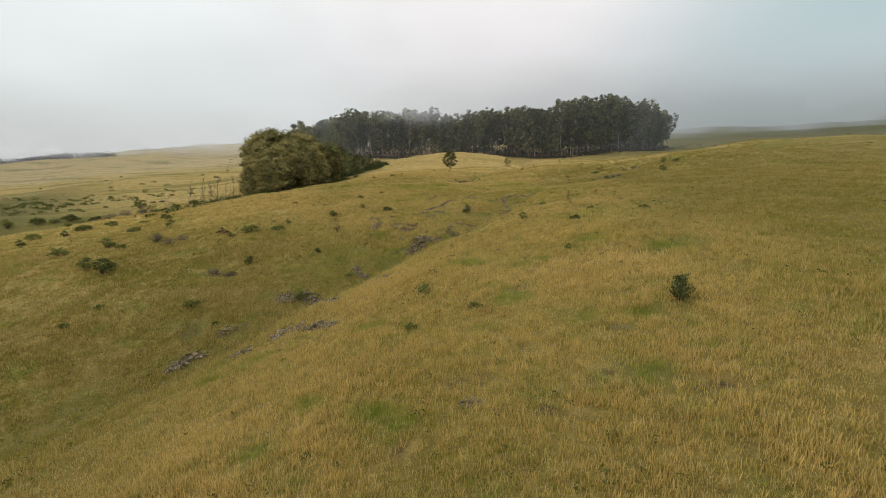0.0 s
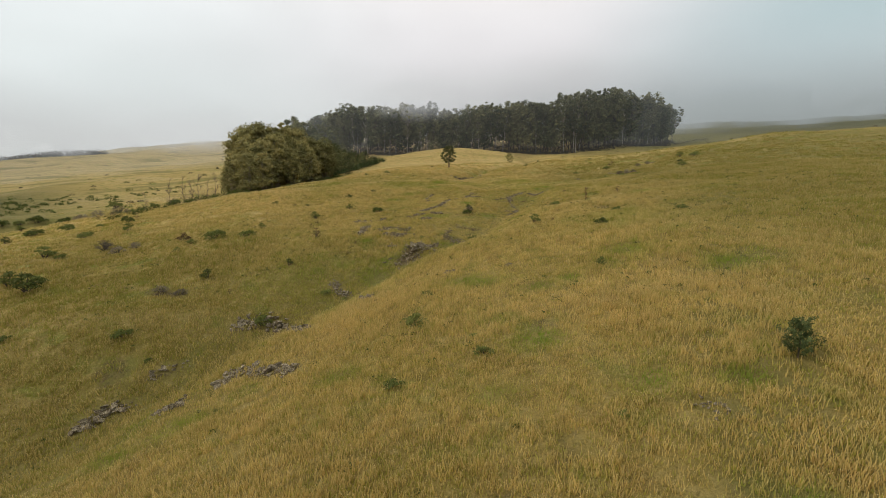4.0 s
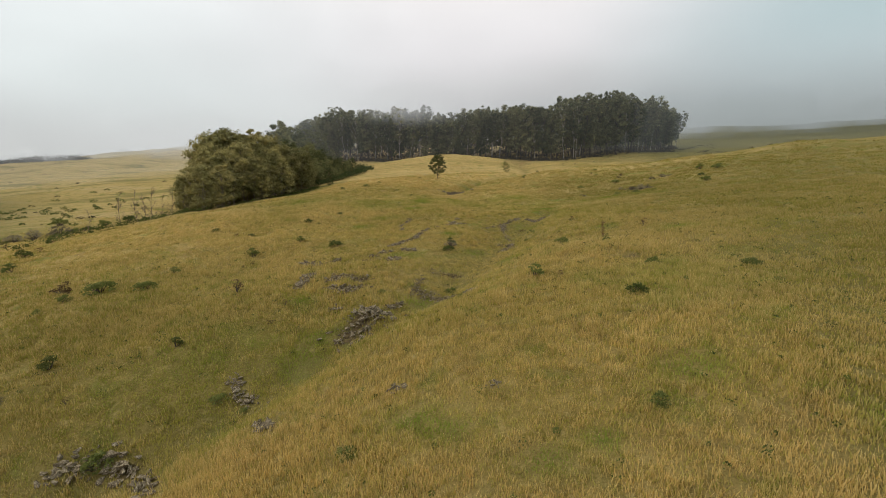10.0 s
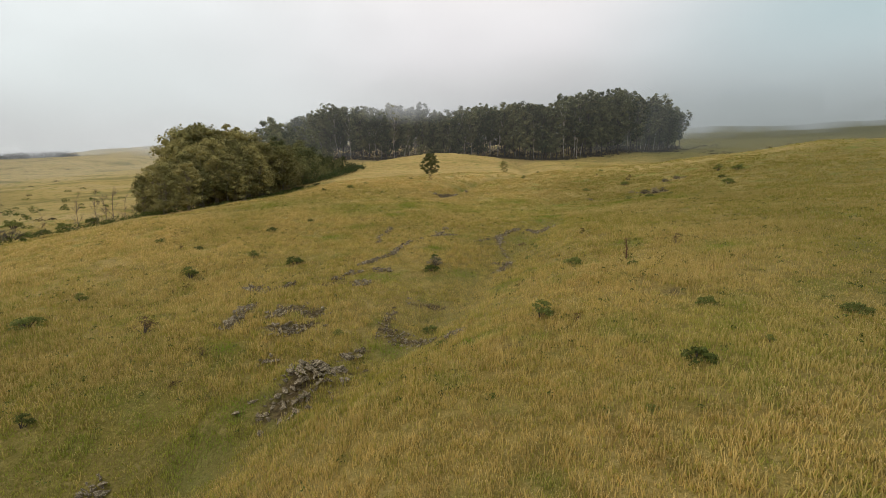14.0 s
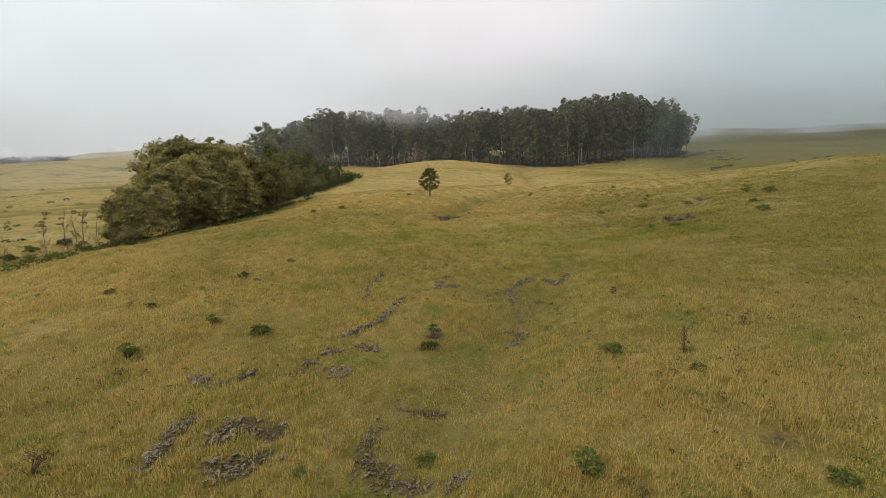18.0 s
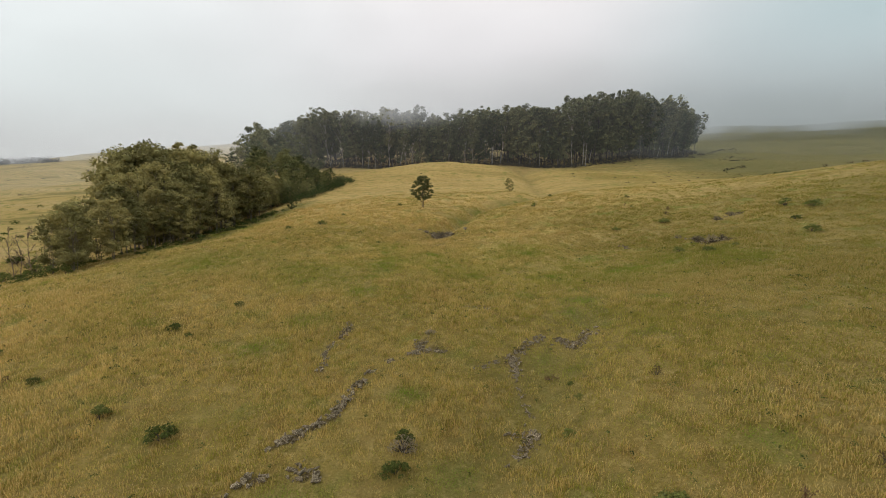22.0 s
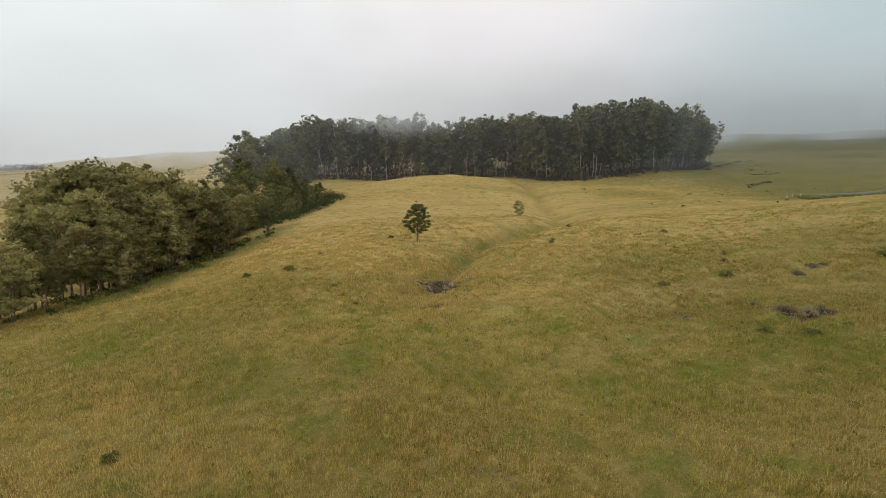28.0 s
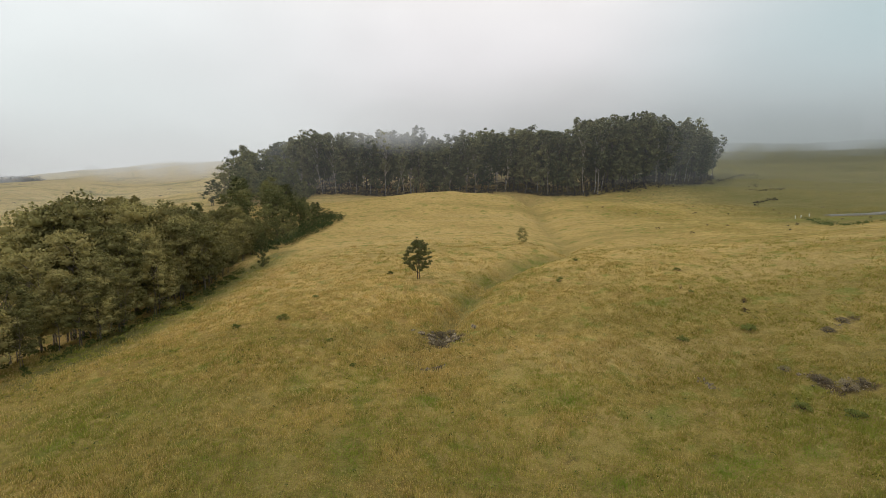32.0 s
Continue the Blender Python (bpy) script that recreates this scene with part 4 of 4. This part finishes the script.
GREEN_MID = [(-1.4, 31.9, 1.0), (15.1, 42.9, 1.4), (11.9, 40.1, 0.6), (18.6, 43.6, 0.5), (24.5, 46.0, 1.3), (3.3, 66.5, 1.4), (7.0, 30.9, 0.4), (-24.1, 41.7, 0.4), (23.9, 42.4, 0.8),
             (24.2, 38.4, 0.5), (4.3, 51.6, 0.8), (-11.5, 41.4, 1.0), (-9.7, 40.8, 0.7)]
GREEN_LOW = [(-2.7, 20.1, 1.0), (1.9, 21.4, 1.0), (1.5, 23.7, 0.5), (-2.1, 27.2, 1.6), (11.3, 31.4, 0.8), (-26.0, 33.8, 1.4), (-22.6, 31.6, 0.6), (-13.0, 22.9, 0.6), (-16.0, 36.8, 1.6),
             (-24.2, 44.1, 1.3), (-16.4, 45.5, 1.0), (-41.7, 44.1, 1.9), (-28.8, 55.4, 2.3), (-24.9, 55.7, 1.8), (-31.1, 54.0, 1.2), (-31.5, 51.6, 0.7), (-48.2, 53.9, 1.3), (-51.9, 64.9, 1.3),
             (-66.7, 72.5, 2.5), (11.5, 21.0, 0.35), (6.6, 14.7, 0.6), (2.6, 15.0, 0.35)]
GREEN_LEFT = [(-63.8, 75.6, 2.3), (-75.1, 79.1, 1.5), (-51.5, 63.5, 2.0), (-48.0, 52.5, 2.0), (-45.2, 51.5, 1.4), (-52.9, 50.0, 2.2), (-71.3, 66.9, 2.4), (-64.7, 57.3, 1.6), (-63.3, 63.8, 1.3),
              (-46.4, 65.4, 1.7), (-51.9, 73.3, 2.0), (-54.4, 70.4, 1.2), (-41.0, 42.1, 2.5), (-44.4, 43.9, 2.0), (-35.1, 33.4, 1.0), (-36.3, 30.3, 1.1), (-6.3, 6.7, 0.6)]
VALLEY = [(-97.1, 115.3, 3.4), (-103.1, 114.2, 4.2), (-79.2, 119.9, 2.9), (-75.8, 124.0, 2.6), (-105.9, 112.1, 2.7), (-108.8, 110.5, 3.9), (-77.9, 122.5, 1.9), (-70, 119, 2.2), (-66, 118.5, 2.6), (-62, 116.5, 2.2), (-58, 114.5, 2.0),
          (-72.5, 121, 2.4), (-84, 117, 2.2), (-92, 113, 2.4), (-113, 106, 3.2), (-50.5, 110, 1.8), (-47, 108.5, 1.5), (-55, 110, 1.6), (-38.5, 128, 1.6), (-37, 138, 1.7), (-36, 141, 1.3), (-37.5, 150, 1.5), (-37, 160, 1.8), (-86, 124, 3.6), (-85, 127.5, 3.2), (-84.6, 132.6, 3.0), (-82, 138.7, 3.4), (-95, 131, 4.0), (-81, 128, 3.0), (-79, 132, 3.4), (-77, 137, 3.6), (-88, 121, 3.0)]
RED_WEEDS = [(-33.5, 56.5, 2.1), (-18.4, 64.8, 0.9), (-10.8, 49.0, 0.7), (-20.4, 40.6, 0.5), (-16.0, 54.5, 1.3), (-34.7, 58.7, 1.0), (-10.6, 51.5, 0.6), (-19.0, 63.4, 0.4), (10.4, 60.5, 0.35),
             (11.9, 49.6, 0.6), (23.7, 61.9, 0.9), (-16.3, 55.8, 1.0), (44.9, 125.0, 1.1), (13.3, 74.7, 1.0), (-25.3, 76.1, 0.7), (18.8, 71.6, 0.7), (46.5, 127.8, 0.8), (41.4, 134.7, 0.7),
             (46.5, 127.9, 0.7), (45.2, 142.6, 0.9), (-52.8, 76.7, 1.2), (-59.8, 86.9, 1.5), (-65.9, 85.5, 1.1)]
GREY_TWIGS = [(-42.2, 54.6, 2.1), (-39.2, 52.6, 1.8), (-38.3, 54.4, 1.6), (-27.2, 41.1, 1.4), (-25.0, 40.5, 1.2), (3.6, 67.9, 1.4), (4.8, 80.9, 0.9), (49.6, 117.8, 1.4), (52.8, 119.7, 1.4),
              (41.7, 108.9, 1.5), (42.6, 107.1, 1.7), (44.1, 107.3, 1.2), (5.8, 122.9, 1.7), (40.5, 112.0, 1.0)]


def plant(kinds, places, seed, group):
    r = np.random.default_rng(seed)
    for x, y, s in places:
        for ob in spread(kinds[r.integers(0, len(kinds))], [(x, y, s * 0.92 + 0.06)], r, 3.0):
            tagged(ob, group=group)


for k, places in enumerate((GREEN_LEFT, GREEN_LOW, GREEN_MID, GREEN_HIGH, GREEN_UPPER)):
    plant(GREEN_SHRUBS, places, k + 1, "green shrubs in the meadow")
plant(GREEN_SHRUBS, VALLEY, 9, "bushes along the ravine")
plant(BROWN_SHRUBS, RED_WEEDS, 10, "withered weeds")
plant(GREY_SHRUBS, GREY_TWIGS, 6, "grey shrubs")
plant(GREY_SHRUBS, [(5.6, 126.6, 2.2), (7.0, 127.6, 1.8), (-87.1, 121.4, 5.2), (-91.4, 119.7, 3.8), (-94.5, 117.7, 3.4), (-82, 121, 3.0)], 7, "grey shrubs")
for ob in GREEN_SHRUBS + BROWN_SHRUBS + GREY_SHRUBS:
    discard(ob)


def pine_sapling(x, y):
    r = np.random.default_rng(44)
    root = tagged(new("pine_sapling"), "young dark green pine sapling in the grass", "sapling")
    root.matrix_world = pose(x, y, ground_at(x, y) - 0.05) @ Matrix.Scale(0.84, 4)
    v, f = tubes([[(0, 0, -0.1, 0.045), (0.02, 0, 0.9, 0.03), (0, 0.02, 2.0, 0.008)]], 6)
    part("trunk", quads("trunk", v, f, M_DARKBARK, True), root)
    for q in range(40):
        h = 0.10 + 1.75 * (q / 40) ** 1.1
        a, reach = q * 2.4, (0.80 * (1 - h / 2.3) ** 0.7 + 0.1) * r.uniform(0.5, 1.3)
        end = np.array([np.cos(a) * reach, np.sin(a) * reach, h + r.uniform(0.4, 0.9) * reach + 0.06])
        base = np.array([0, 0, h])
        n = 52
        k = r.uniform(0.35, 1.12, n)
        c = base + (end - base) * k[:, None] + r.normal(0, 0.055, (n, 3))
        v, f = sprays(c, (end - base) + np.tile((0, 0, 0.6), (n, 1)), 0.17, 0.055, r, -0.6, 0.8)
        tv, tf = tubes([[(*base, 0.014), (*end, 0.004)]], 3)
        tv3 = np.concatenate([tf[:, (0, 1, 2)], tf[:, (0, 2, 3)]])
        part("bough", quads("bough", np.concatenate([v, tv]), np.concatenate([f, tv3 + len(v)]), M_PINE), root)


pine_sapling(14.1, 16.1)


def dead_stem(x, y):
    """A tall withered stalk, still hung with brown leaves, in a skirt of green."""
    r = np.random.default_rng(45)
    root = tagged(new("withered_stalk"), "tall reddish brown withered stalk with green leaves at its foot", "weed")
    root.matrix_world = pose(x, y, ground_at(x, y) - 0.05)
    line = [(0, 0, -0.1, 0.05), (-0.05, 0, 0.8, 0.04), (-0.12, 0.05, 1.75, 0.015)]
    v, f = tubes([line, [(-0.04, 0, 0.7, 0.02), (0.16, 0.05, 1.15, 0.008)], [(0, 0, 0.4, 0.02), (-0.3, 0.1, 0.7, 0.008)]], 5)
    part("stalk", quads("stalk", v, f, M_DRYSTEM), root)
    z = r.uniform(0.15, 1.75, 190)
    c = np.stack([-0.07 * z + r.normal(0, 0.10, 190), r.normal(0, 0.10, 190), z], -1)
    v, f = sprays(c, r.normal(size=(190, 3)), 0.13, 0.06, r, 0.8)
    part("dead_leaves", quads("dead_leaves", v, f, M_DRY), root)
    c = np.stack([r.normal(0.35, 0.3, 160), r.normal(0, 0.25, 160), r.uniform(0.05, 0.32, 160)], -1)
    v, f = sprays(c, np.tile((0, 0, 1.0), (160, 1)), 0.14, 0.06, r)
    part("green_leaves", quads("green_leaves", v, f, M_SHRUB), root)


dead_stem(18.8, 59.9)

# ---- road on the slope, with its bank ----


def ribbon(name, line, half, lift, thick, mat):
    line = np.asarray(line, float)
    d = np.gradient(line, axis=0)
    d /= np.linalg.norm(d, axis=1)[:, None]
    side = np.stack([-d[:, 1], d[:, 0]], -1) * half
    z = height(line[:, 0], line[:, 1]) + lift
    n = len(line)
    rows = []
    for s, dz in ((-1, -thick), (-1, 0), (1, 0), (1, -thick)):
        rows.append(np.concatenate([line + s * side, (z + dz)[:, None]], 1))
    v = np.concatenate(rows)
    f = []
    for k in range(3):
        for i in range(n - 1):
            f.append((k * n + i, k * n + i + 1, (k + 1) * n + i + 1, (k + 1) * n + i))
    return quads(name, v, f, mat)


ROAD = [(137, 224), (141, 223.6), (150, 221.5), (162, 219), (180, 215), (205, 210), (240, 203)]
tagged(new("road", ribbon("road", ROAD, 2.4, 0.25, 0.5, M_ROAD)), "narrow worn pale grey asphalt road across the slope", "road", kind="structure")


def marker_post(x, y):
    bm = bmesh.new()
    bmesh.ops.create_cone(bm, cap_ends=True, segments=8, radius1=0.10, radius2=0.08, depth=1.0)
    bmesh.ops.translate(bm, verts=bm.verts, vec=(0, 0, 0.4))
    me = bpy.data.meshes.new("marker_post")
    bm.to_mesh(me)
    bm.free()
    me.materials.append(M_PAINT)
    ob = tagged(new("marker_post", me), "short white marker post beside the road", "post", "road marker posts")
    ob.matrix_world = pose(x, y, ground_at(x, y) + 0.1)


for x, y in ((125.5, 222.5), (129.0, 224.5), (133.0, 226.0)):
    marker_post(x, y)


def box(name, size, at, mat, parent, bevel=0.08):
    bm = bmesh.new()
    bmesh.ops.create_cube(bm, size=1)
    bmesh.ops.scale(bm, vec=size, verts=bm.verts)
    bmesh.ops.bevel(bm, geom=bm.edges[:], offset=bevel, segments=2, affect="EDGES")
    bmesh.ops.translate(bm, verts=bm.verts, vec=at)
    me = bpy.data.meshes.new(name)
    bm.to_mesh(me)
    bm.free()
    me.materials.append(mat)
    return part(name, me, parent)


def parked_car(x, y, turn):
    root = tagged(new("car"), "white car standing on the road", "car")
    root.matrix_world = pose(x, y, ground_at(x, y) + 0.26, 0, 0, turn)
    box("body", (4.3, 1.75, 0.7), (0, 0, 0.65), M_PAINT, root, 0.2)
    box("cabin", (2.4, 1.55, 0.6), (-0.2, 0, 1.25), M_PAINT, root, 0.22)
    box("windscreen", (2.2, 1.58, 0.32), (-0.2, 0, 1.27), M_GLASS, root, 0.1)
    for sx in (-1.35, 1.35):
        for sy in (-0.8, 0.8):
            bm = bmesh.new()
            bmesh.ops.create_cone(bm, cap_ends=True, segments=16, radius1=0.33, radius2=0.33, depth=0.22, matrix=pose(sx, sy, 0.33, 90))
            me = bpy.data.meshes.new("wheel")
            bm.to_mesh(me)
            bm.free()
            me.materials.append(M_TYRE)
            part("wheel", me, root)


parked_car(166.0, 218.0, -12)

# ---- uncounted growth: undergrowth, far shrubs ----


def thicket(name, places, sizes, leaf, per, mat, label, seed, squash=0.7, sink=0.0):
    r = np.random.default_rng(seed)
    p = np.asarray(places, float)
    z = height(p[:, 0], p[:, 1]) - sink
    c = np.concatenate([p, (z + np.asarray(sizes) * 0.25)[:, None]], 1)
    v, f = clumps(c, np.asarray(sizes) * 0.55, per, leaf, leaf * 0.55, r, squash)
    ob = new(name, quads(name, v, f, mat))
    return tagged(ob, label, "bushes", kind="stuff")


def build_thickets():
    r = np.random.default_rng(77)
    front = np.asarray(GROVE_FRONT, float)
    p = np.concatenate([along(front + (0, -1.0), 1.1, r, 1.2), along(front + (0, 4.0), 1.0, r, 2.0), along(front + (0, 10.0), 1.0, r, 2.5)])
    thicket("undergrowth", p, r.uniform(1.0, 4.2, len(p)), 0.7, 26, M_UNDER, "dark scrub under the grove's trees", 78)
    p = along([(54, 307), (80, 303), (104, 309), (132, 318), (156, 331), (172, 343), (186, 350), (196, 345)], 1.9, r, 1.6)
    thicket("edge_scrub", p, r.uniform(0.7, 2.4, len(p)), 0.4, 30, M_UNDER, "low dark scrub along the edge of the grove", 79)
    p = along([(-42, 192), (-37, 200), (-34.5, 212), (-32.5, 224), (-31, 235)], 1.0, r, 0.9)
    p = np.concatenate([p, p + (-4, 2), p + (-8, 5)])
    thicket("bush_row", p, r.uniform(2.0, 4.6, len(p)), 0.5, 60, M_PINE, "dense dark green bushes at the end of the gum trees", 80)
    p = np.concatenate([along([(-43, 118), (-42, 128), (-39, 139), (-38.5, 150), (-39, 162), (-40, 172)], 1.0, r, 0.9), along([(-50, 124), (-46, 150), (-48, 172)], 0.9, r, 2.0)])
    thicket("ravine_scrub", p, r.uniform(0.5, 1.9, len(p)), 0.35, 40, M_SHRUB, "leafy scrub at the foot of the gum trees", 81)
    # Added screens of scrub that keep bright ground and sky from showing between trunks.
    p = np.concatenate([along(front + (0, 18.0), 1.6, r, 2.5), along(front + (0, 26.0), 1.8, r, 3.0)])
    thicket("grove_floor", p, r.uniform(4.0, 9.0, len(p)), 0.9, 30, M_UNDER, "added dark scrub closing the gaps inside the grove", 88)
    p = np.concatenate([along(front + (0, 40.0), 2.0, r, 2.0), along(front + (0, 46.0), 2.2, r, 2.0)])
    thicket("grove_back", p, r.uniform(9.0, 15.0, len(p)), 1.3, 34, M_UNDER, "added dark scrub blocking the pale gaps behind the grove's trunks", 93)
    p = along([(-100, 112), (-90, 116), (-78, 118.5), (-68, 119), (-58, 117), (-50, 114)], 0.9, r, 0.8)
    thicket("ravine_bushes", p, r.uniform(0.8, 2.8, len(p)), 0.3, 44, M_SHRUB, "dense low bushes along the ravine behind the ridge", 90)
    x, y = r.uniform(-420, -90, 170), r.uniform(130, 560, 170)
    keep = x < -75 - 0.1 * (y - 130)
    thicket("far_shrubs", np.stack([x, y], -1)[keep], r.uniform(0.8, 2.4, keep.sum()), 0.4, 44, M_UNDER, "scattered dark shrubs on the far hillside", 82, 0.7, 0.4)
    x, y = r.uniform(60, 260, 80), r.uniform(140, 330, 80)
    thicket("slope_shrubs", np.stack([x, y], -1), r.uniform(0.4, 1.3, 80), 0.4, 18, M_UNDER, "small shrubs scattered over the upper slope", 83)
    p = np.concatenate([along([(133, 254), (140, 262), (152, 268)], 1.2, r, 1.0), along([(150, 287), (160, 289), (172, 292)], 1.5, r, 1.0), along([(196, 345), (178, 325), (160, 300)], 4.0, r, 2.0)])
    thicket("scarp_scrub", p, r.uniform(0.3, 1.9, len(p)), 0.35, 26, M_UNDER, "dark scrub along a small scarp", 84)
    p = along([(-62, 82), (-55, 91), (-52, 97), (-49.8, 104), (-49.5, 112), (-48, 118)], 0.55, r, 0.7)
    thicket("edge_bushes", p, r.uniform(0.8, 2.5, len(p)), 0.26, 50, M_SHRUB, "dense dark green bushes along the edge of the ravine", 92)
    x, y = r.uniform(-42, 48, 4200), r.uniform(2, 125, 4200)
    keep = r.uniform(0, 1, 4200) < 0.45 + 0.6 * ripple(x, y, 9, 51)
    thicket("meadow_herbs", np.stack([x, y], -1)[keep], 0.22 + 0.5 * r.uniform(0, 1, keep.sum()) ** 2, 0.11, 14, M_SHRUB, "small dark herbs scattered among the grass", 91, 0.9, -0.12)
    p = along([(x + 1, y + 3.4) for x, y in ROAD[1:]], 0.9, r, 0.5)
    thicket("road_hedge", p, r.uniform(0.4, 1.2, len(p)), 0.22, 26, M_PINE, "low uneven hedge along the road", 89)
    p = along([(100, 172), (103, 182), (115, 200), (121, 212)], 1.6, r, 0.8)
    p = np.concatenate([p, along([(100, 174), (118, 184), (140, 190), (165, 188)], 2.6, r, 1.6)])
    thicket("bank_shrubs", p, r.uniform(0.6, 1.8, len(p)), 0.35, 30, M_PINE, "dark shrubs on the green road bank", 85)
    x, y = r.normal(-150, 22, 160), r.normal(150, 25, 160)
    thicket("bracken", np.stack([x, y], -1), r.uniform(1.0, 3.0, 160), 0.42, 50, M_SHRUB, "green bracken covering the valley side", 86)
    p = np.concatenate([along([(-470, 446), (-400, 452), (-335, 462)], 2.4, r, 3), [(-391, 597), (-386, 600), (-396, 602)]])
    thicket("far_wood", p, r.uniform(8, 13, len(p)), 1.5, 90, M_UNDER, "dark wood in the mist on the far hill", 87, 0.9, 3.5)


build_thickets()

# ---- grass ----


def build_grass():
    r = np.random.default_rng(99)
    n = 600000
    y = r.uniform(-16, 230, n)
    x = r.uniform(-1, 1, n) * (30 + 0.95 * (y + 12)) + 3
    dist = np.hypot(np.maximum(np.abs(x - 3) - 4, 0), np.maximum(y - 78, 0))
    want = cover(x, y)
    cell = n / (246 * 2 * (30 + 0.95 * 127))
    chance = want / (cell * (30 + 0.95 * 127) / (30 + 0.95 * (y + 12)))
    chance *= np.clip(0.9 + 0.4 * ripple(x, y, 2.2, 11) + 0.25 * ripple(x, y, 7, 12), 0.45, 1.4)
    chance *= 1 - np.clip(soil_at(x, y) * 1.6, 0, 0.95)
    keep = r.uniform(0, 1, n) < chance
    x, y, dist = x[keep], y[keep], dist[keep]
    green = lush_at(x, y)
    for name, share, blades, mat, label in (("straw_grass", 0.66, 11, M_STRAW, "tall dry straw-coloured grass with pale seed heads"), ("green_grass", 0.54, 8, M_FRESH, "short green grass growing among the straw")):
        wet = np.clip(closeness(x, y, LAVA_GULLY, 4.0) * 0.3 + 0.35 * ripple(x, y, 8, 21), -0.3, 0.5)
        wet = wet + 0.85 * green + 0.32 * np.clip((x - 12) / 30, 0, 1) + 0.3 * np.clip((-x - 9) / 22, 0, 1) * np.clip((75 - y) / 30, 0, 1)
        pick = r.uniform(0, 1, len(x)) < share + (-wet if name == "straw_grass" else wet)
        px, py, pd = (np.repeat(q[pick], blades) for q in (x, y, dist))
        m = len(px)
        wide = np.interp(pd, [0, 20, 60, 150], [0.042, 0.066, 0.14, 0.25]) * r.uniform(0.6, 1.4, m) * (1.0 if name == "straw_grass" else 1.35)
        far = np.interp(pd, [0, 40, 150], [0.17, 0.26, 0.7])
        bx, by = px + r.normal(0, far, m), py + r.normal(0, far, m)
        bz = height(bx, by) - 0.03
        lift = np.clip(0.85 + 0.35 * ripple(bx, by, 6, 13) + 0.2 * ripple(bx, by, 1.7, 14), 0.35, 1.5)
        tall = (r.uniform(0.16, 0.46, m) if name == "straw_grass" else r.uniform(0.12, 0.30, m)) * lift
        a = r.uniform(0, 2 * np.pi, m)
        lean = tall * r.uniform(0.05, 0.55, m)
        la = r.uniform(0, 2 * np.pi, m)
        tip = np.stack([bx + np.cos(la) * lean, by + np.sin(la) * lean, bz + tall], -1)
        base = np.stack([bx, by, bz], -1)
        side = np.stack([np.cos(a), np.sin(a), 0 * a], -1) * wide[:, None] * 0.5
        v = np.stack([base + side, base - side, tip], 1).reshape(-1, 3)
        f = np.arange(m)[:, None] * 3 + np.array((0, 1, 2))
        me = quads(name, v, f, mat)
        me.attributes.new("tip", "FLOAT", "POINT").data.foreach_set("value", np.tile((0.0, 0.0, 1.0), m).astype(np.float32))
        me.attributes.new("lush", "FLOAT", "POINT").data.foreach_set("value", np.repeat(green[pick], 3 * blades).astype(np.float32))
        tagged(new(name, me), label, "grass", kind="stuff")
        if name == "straw_grass":
            heads = r.uniform(0, 1, m) < np.interp(pd, [0, 12, 40, 110], [0.30, 0.42, 0.45, 0.35])
            size = np.interp(pd[heads], [0, 20, 60, 150], [0.05, 0.08, 0.15, 0.25])
            hv, hf = sprays(tip[heads], np.tile((0.0, 0.0, 0.25), (int(heads.sum()), 1)), size * 1.3, size * 0.3, r, 1.2, 1.0)
            tagged(new("seed_heads", quads("seed_heads", hv, hf, M_HEADS)), "pale feathery seed heads of the dry grass", "grass", kind="stuff")


build_grass()

# ---- stones of the outcrops ----


def stone_shapes():
    shapes = []
    r = np.random.default_rng(12)
    for k in range(7):
        bm = bmesh.new()
        for p in r.normal(size=(10, 3)):
            p = p / np.linalg.norm(p) * r.uniform(0.34, 0.62) * (1.15, 0.9, 0.7)
            bm.verts.new(p)
        hull = bmesh.ops.convex_hull(bm, input=bm.verts)
        bmesh.ops.delete(bm, geom=[g for g in hull["geom_interior"] if isinstance(g, bmesh.types.BMVert)], context="VERTS")
        me = bpy.data.meshes.new("rock")
        bm.to_mesh(me)
        bm.free()
        me.materials.append(M_LAVA)
        shapes.append(me)
    return shapes


def build_outcrops():
    r = np.random.default_rng(13)
    shapes = stone_shapes()
    words = {"lava bank": "broken dark lava bank beside a grassy gully", "gully": "row of lichened grey lava stones in a gully", "bluff": "steep bluff of dark lichened lava stones",
             "slope": "patch of grey lava stones in the slope", "hollow": "brown stony hollow with small lava stones", "seam": "narrow seam of grey lava stones in the grass",
             "scatter": "few small grey stones scattered in the grass", "brow": "stony brow of dark soil and lava stones", "pit": "pit with dark lava stones in the gully", "scar": "stony scar with dry twigs on the slope"}
    for kind, line, half, count, size in OUTCROPS:
        root = tagged(new("rock_outcrop"), words[kind], "rocks", "lava outcrops")
        cx, cy = line[0]
        root.matrix_world = pose(cx, cy, ground_at(cx, cy))
        line = np.asarray(line, float)
        count = int(count * 2.2)
        k = r.uniform(0, len(line) - 1, count)
        x = np.interp(k, range(len(line)), line[:, 0]) + r.normal(0, half * 0.62, count)
        y = np.interp(k, range(len(line)), line[:, 1]) + r.normal(0, half * 0.62, count)
        for a, b in zip(x, y):
            s = 1.1 * size * (0.42 + 0.85 * r.uniform(0, 1) ** 1.6)
            ob = part("rock", shapes[r.integers(0, 7)], root)
            ob.matrix_parent_inverse = root.matrix_world.inverted()
            ob.matrix_basis = pose(a, b, ground_at(a, b) + 0.24 * s, r.uniform(-25, 25), r.uniform(-25, 25), r.uniform(0, 360)) @ Matrix.Diagonal((s * r.uniform(0.8, 1.4), s, s * r.uniform(0.75, 1.25), 1))


build_outcrops()
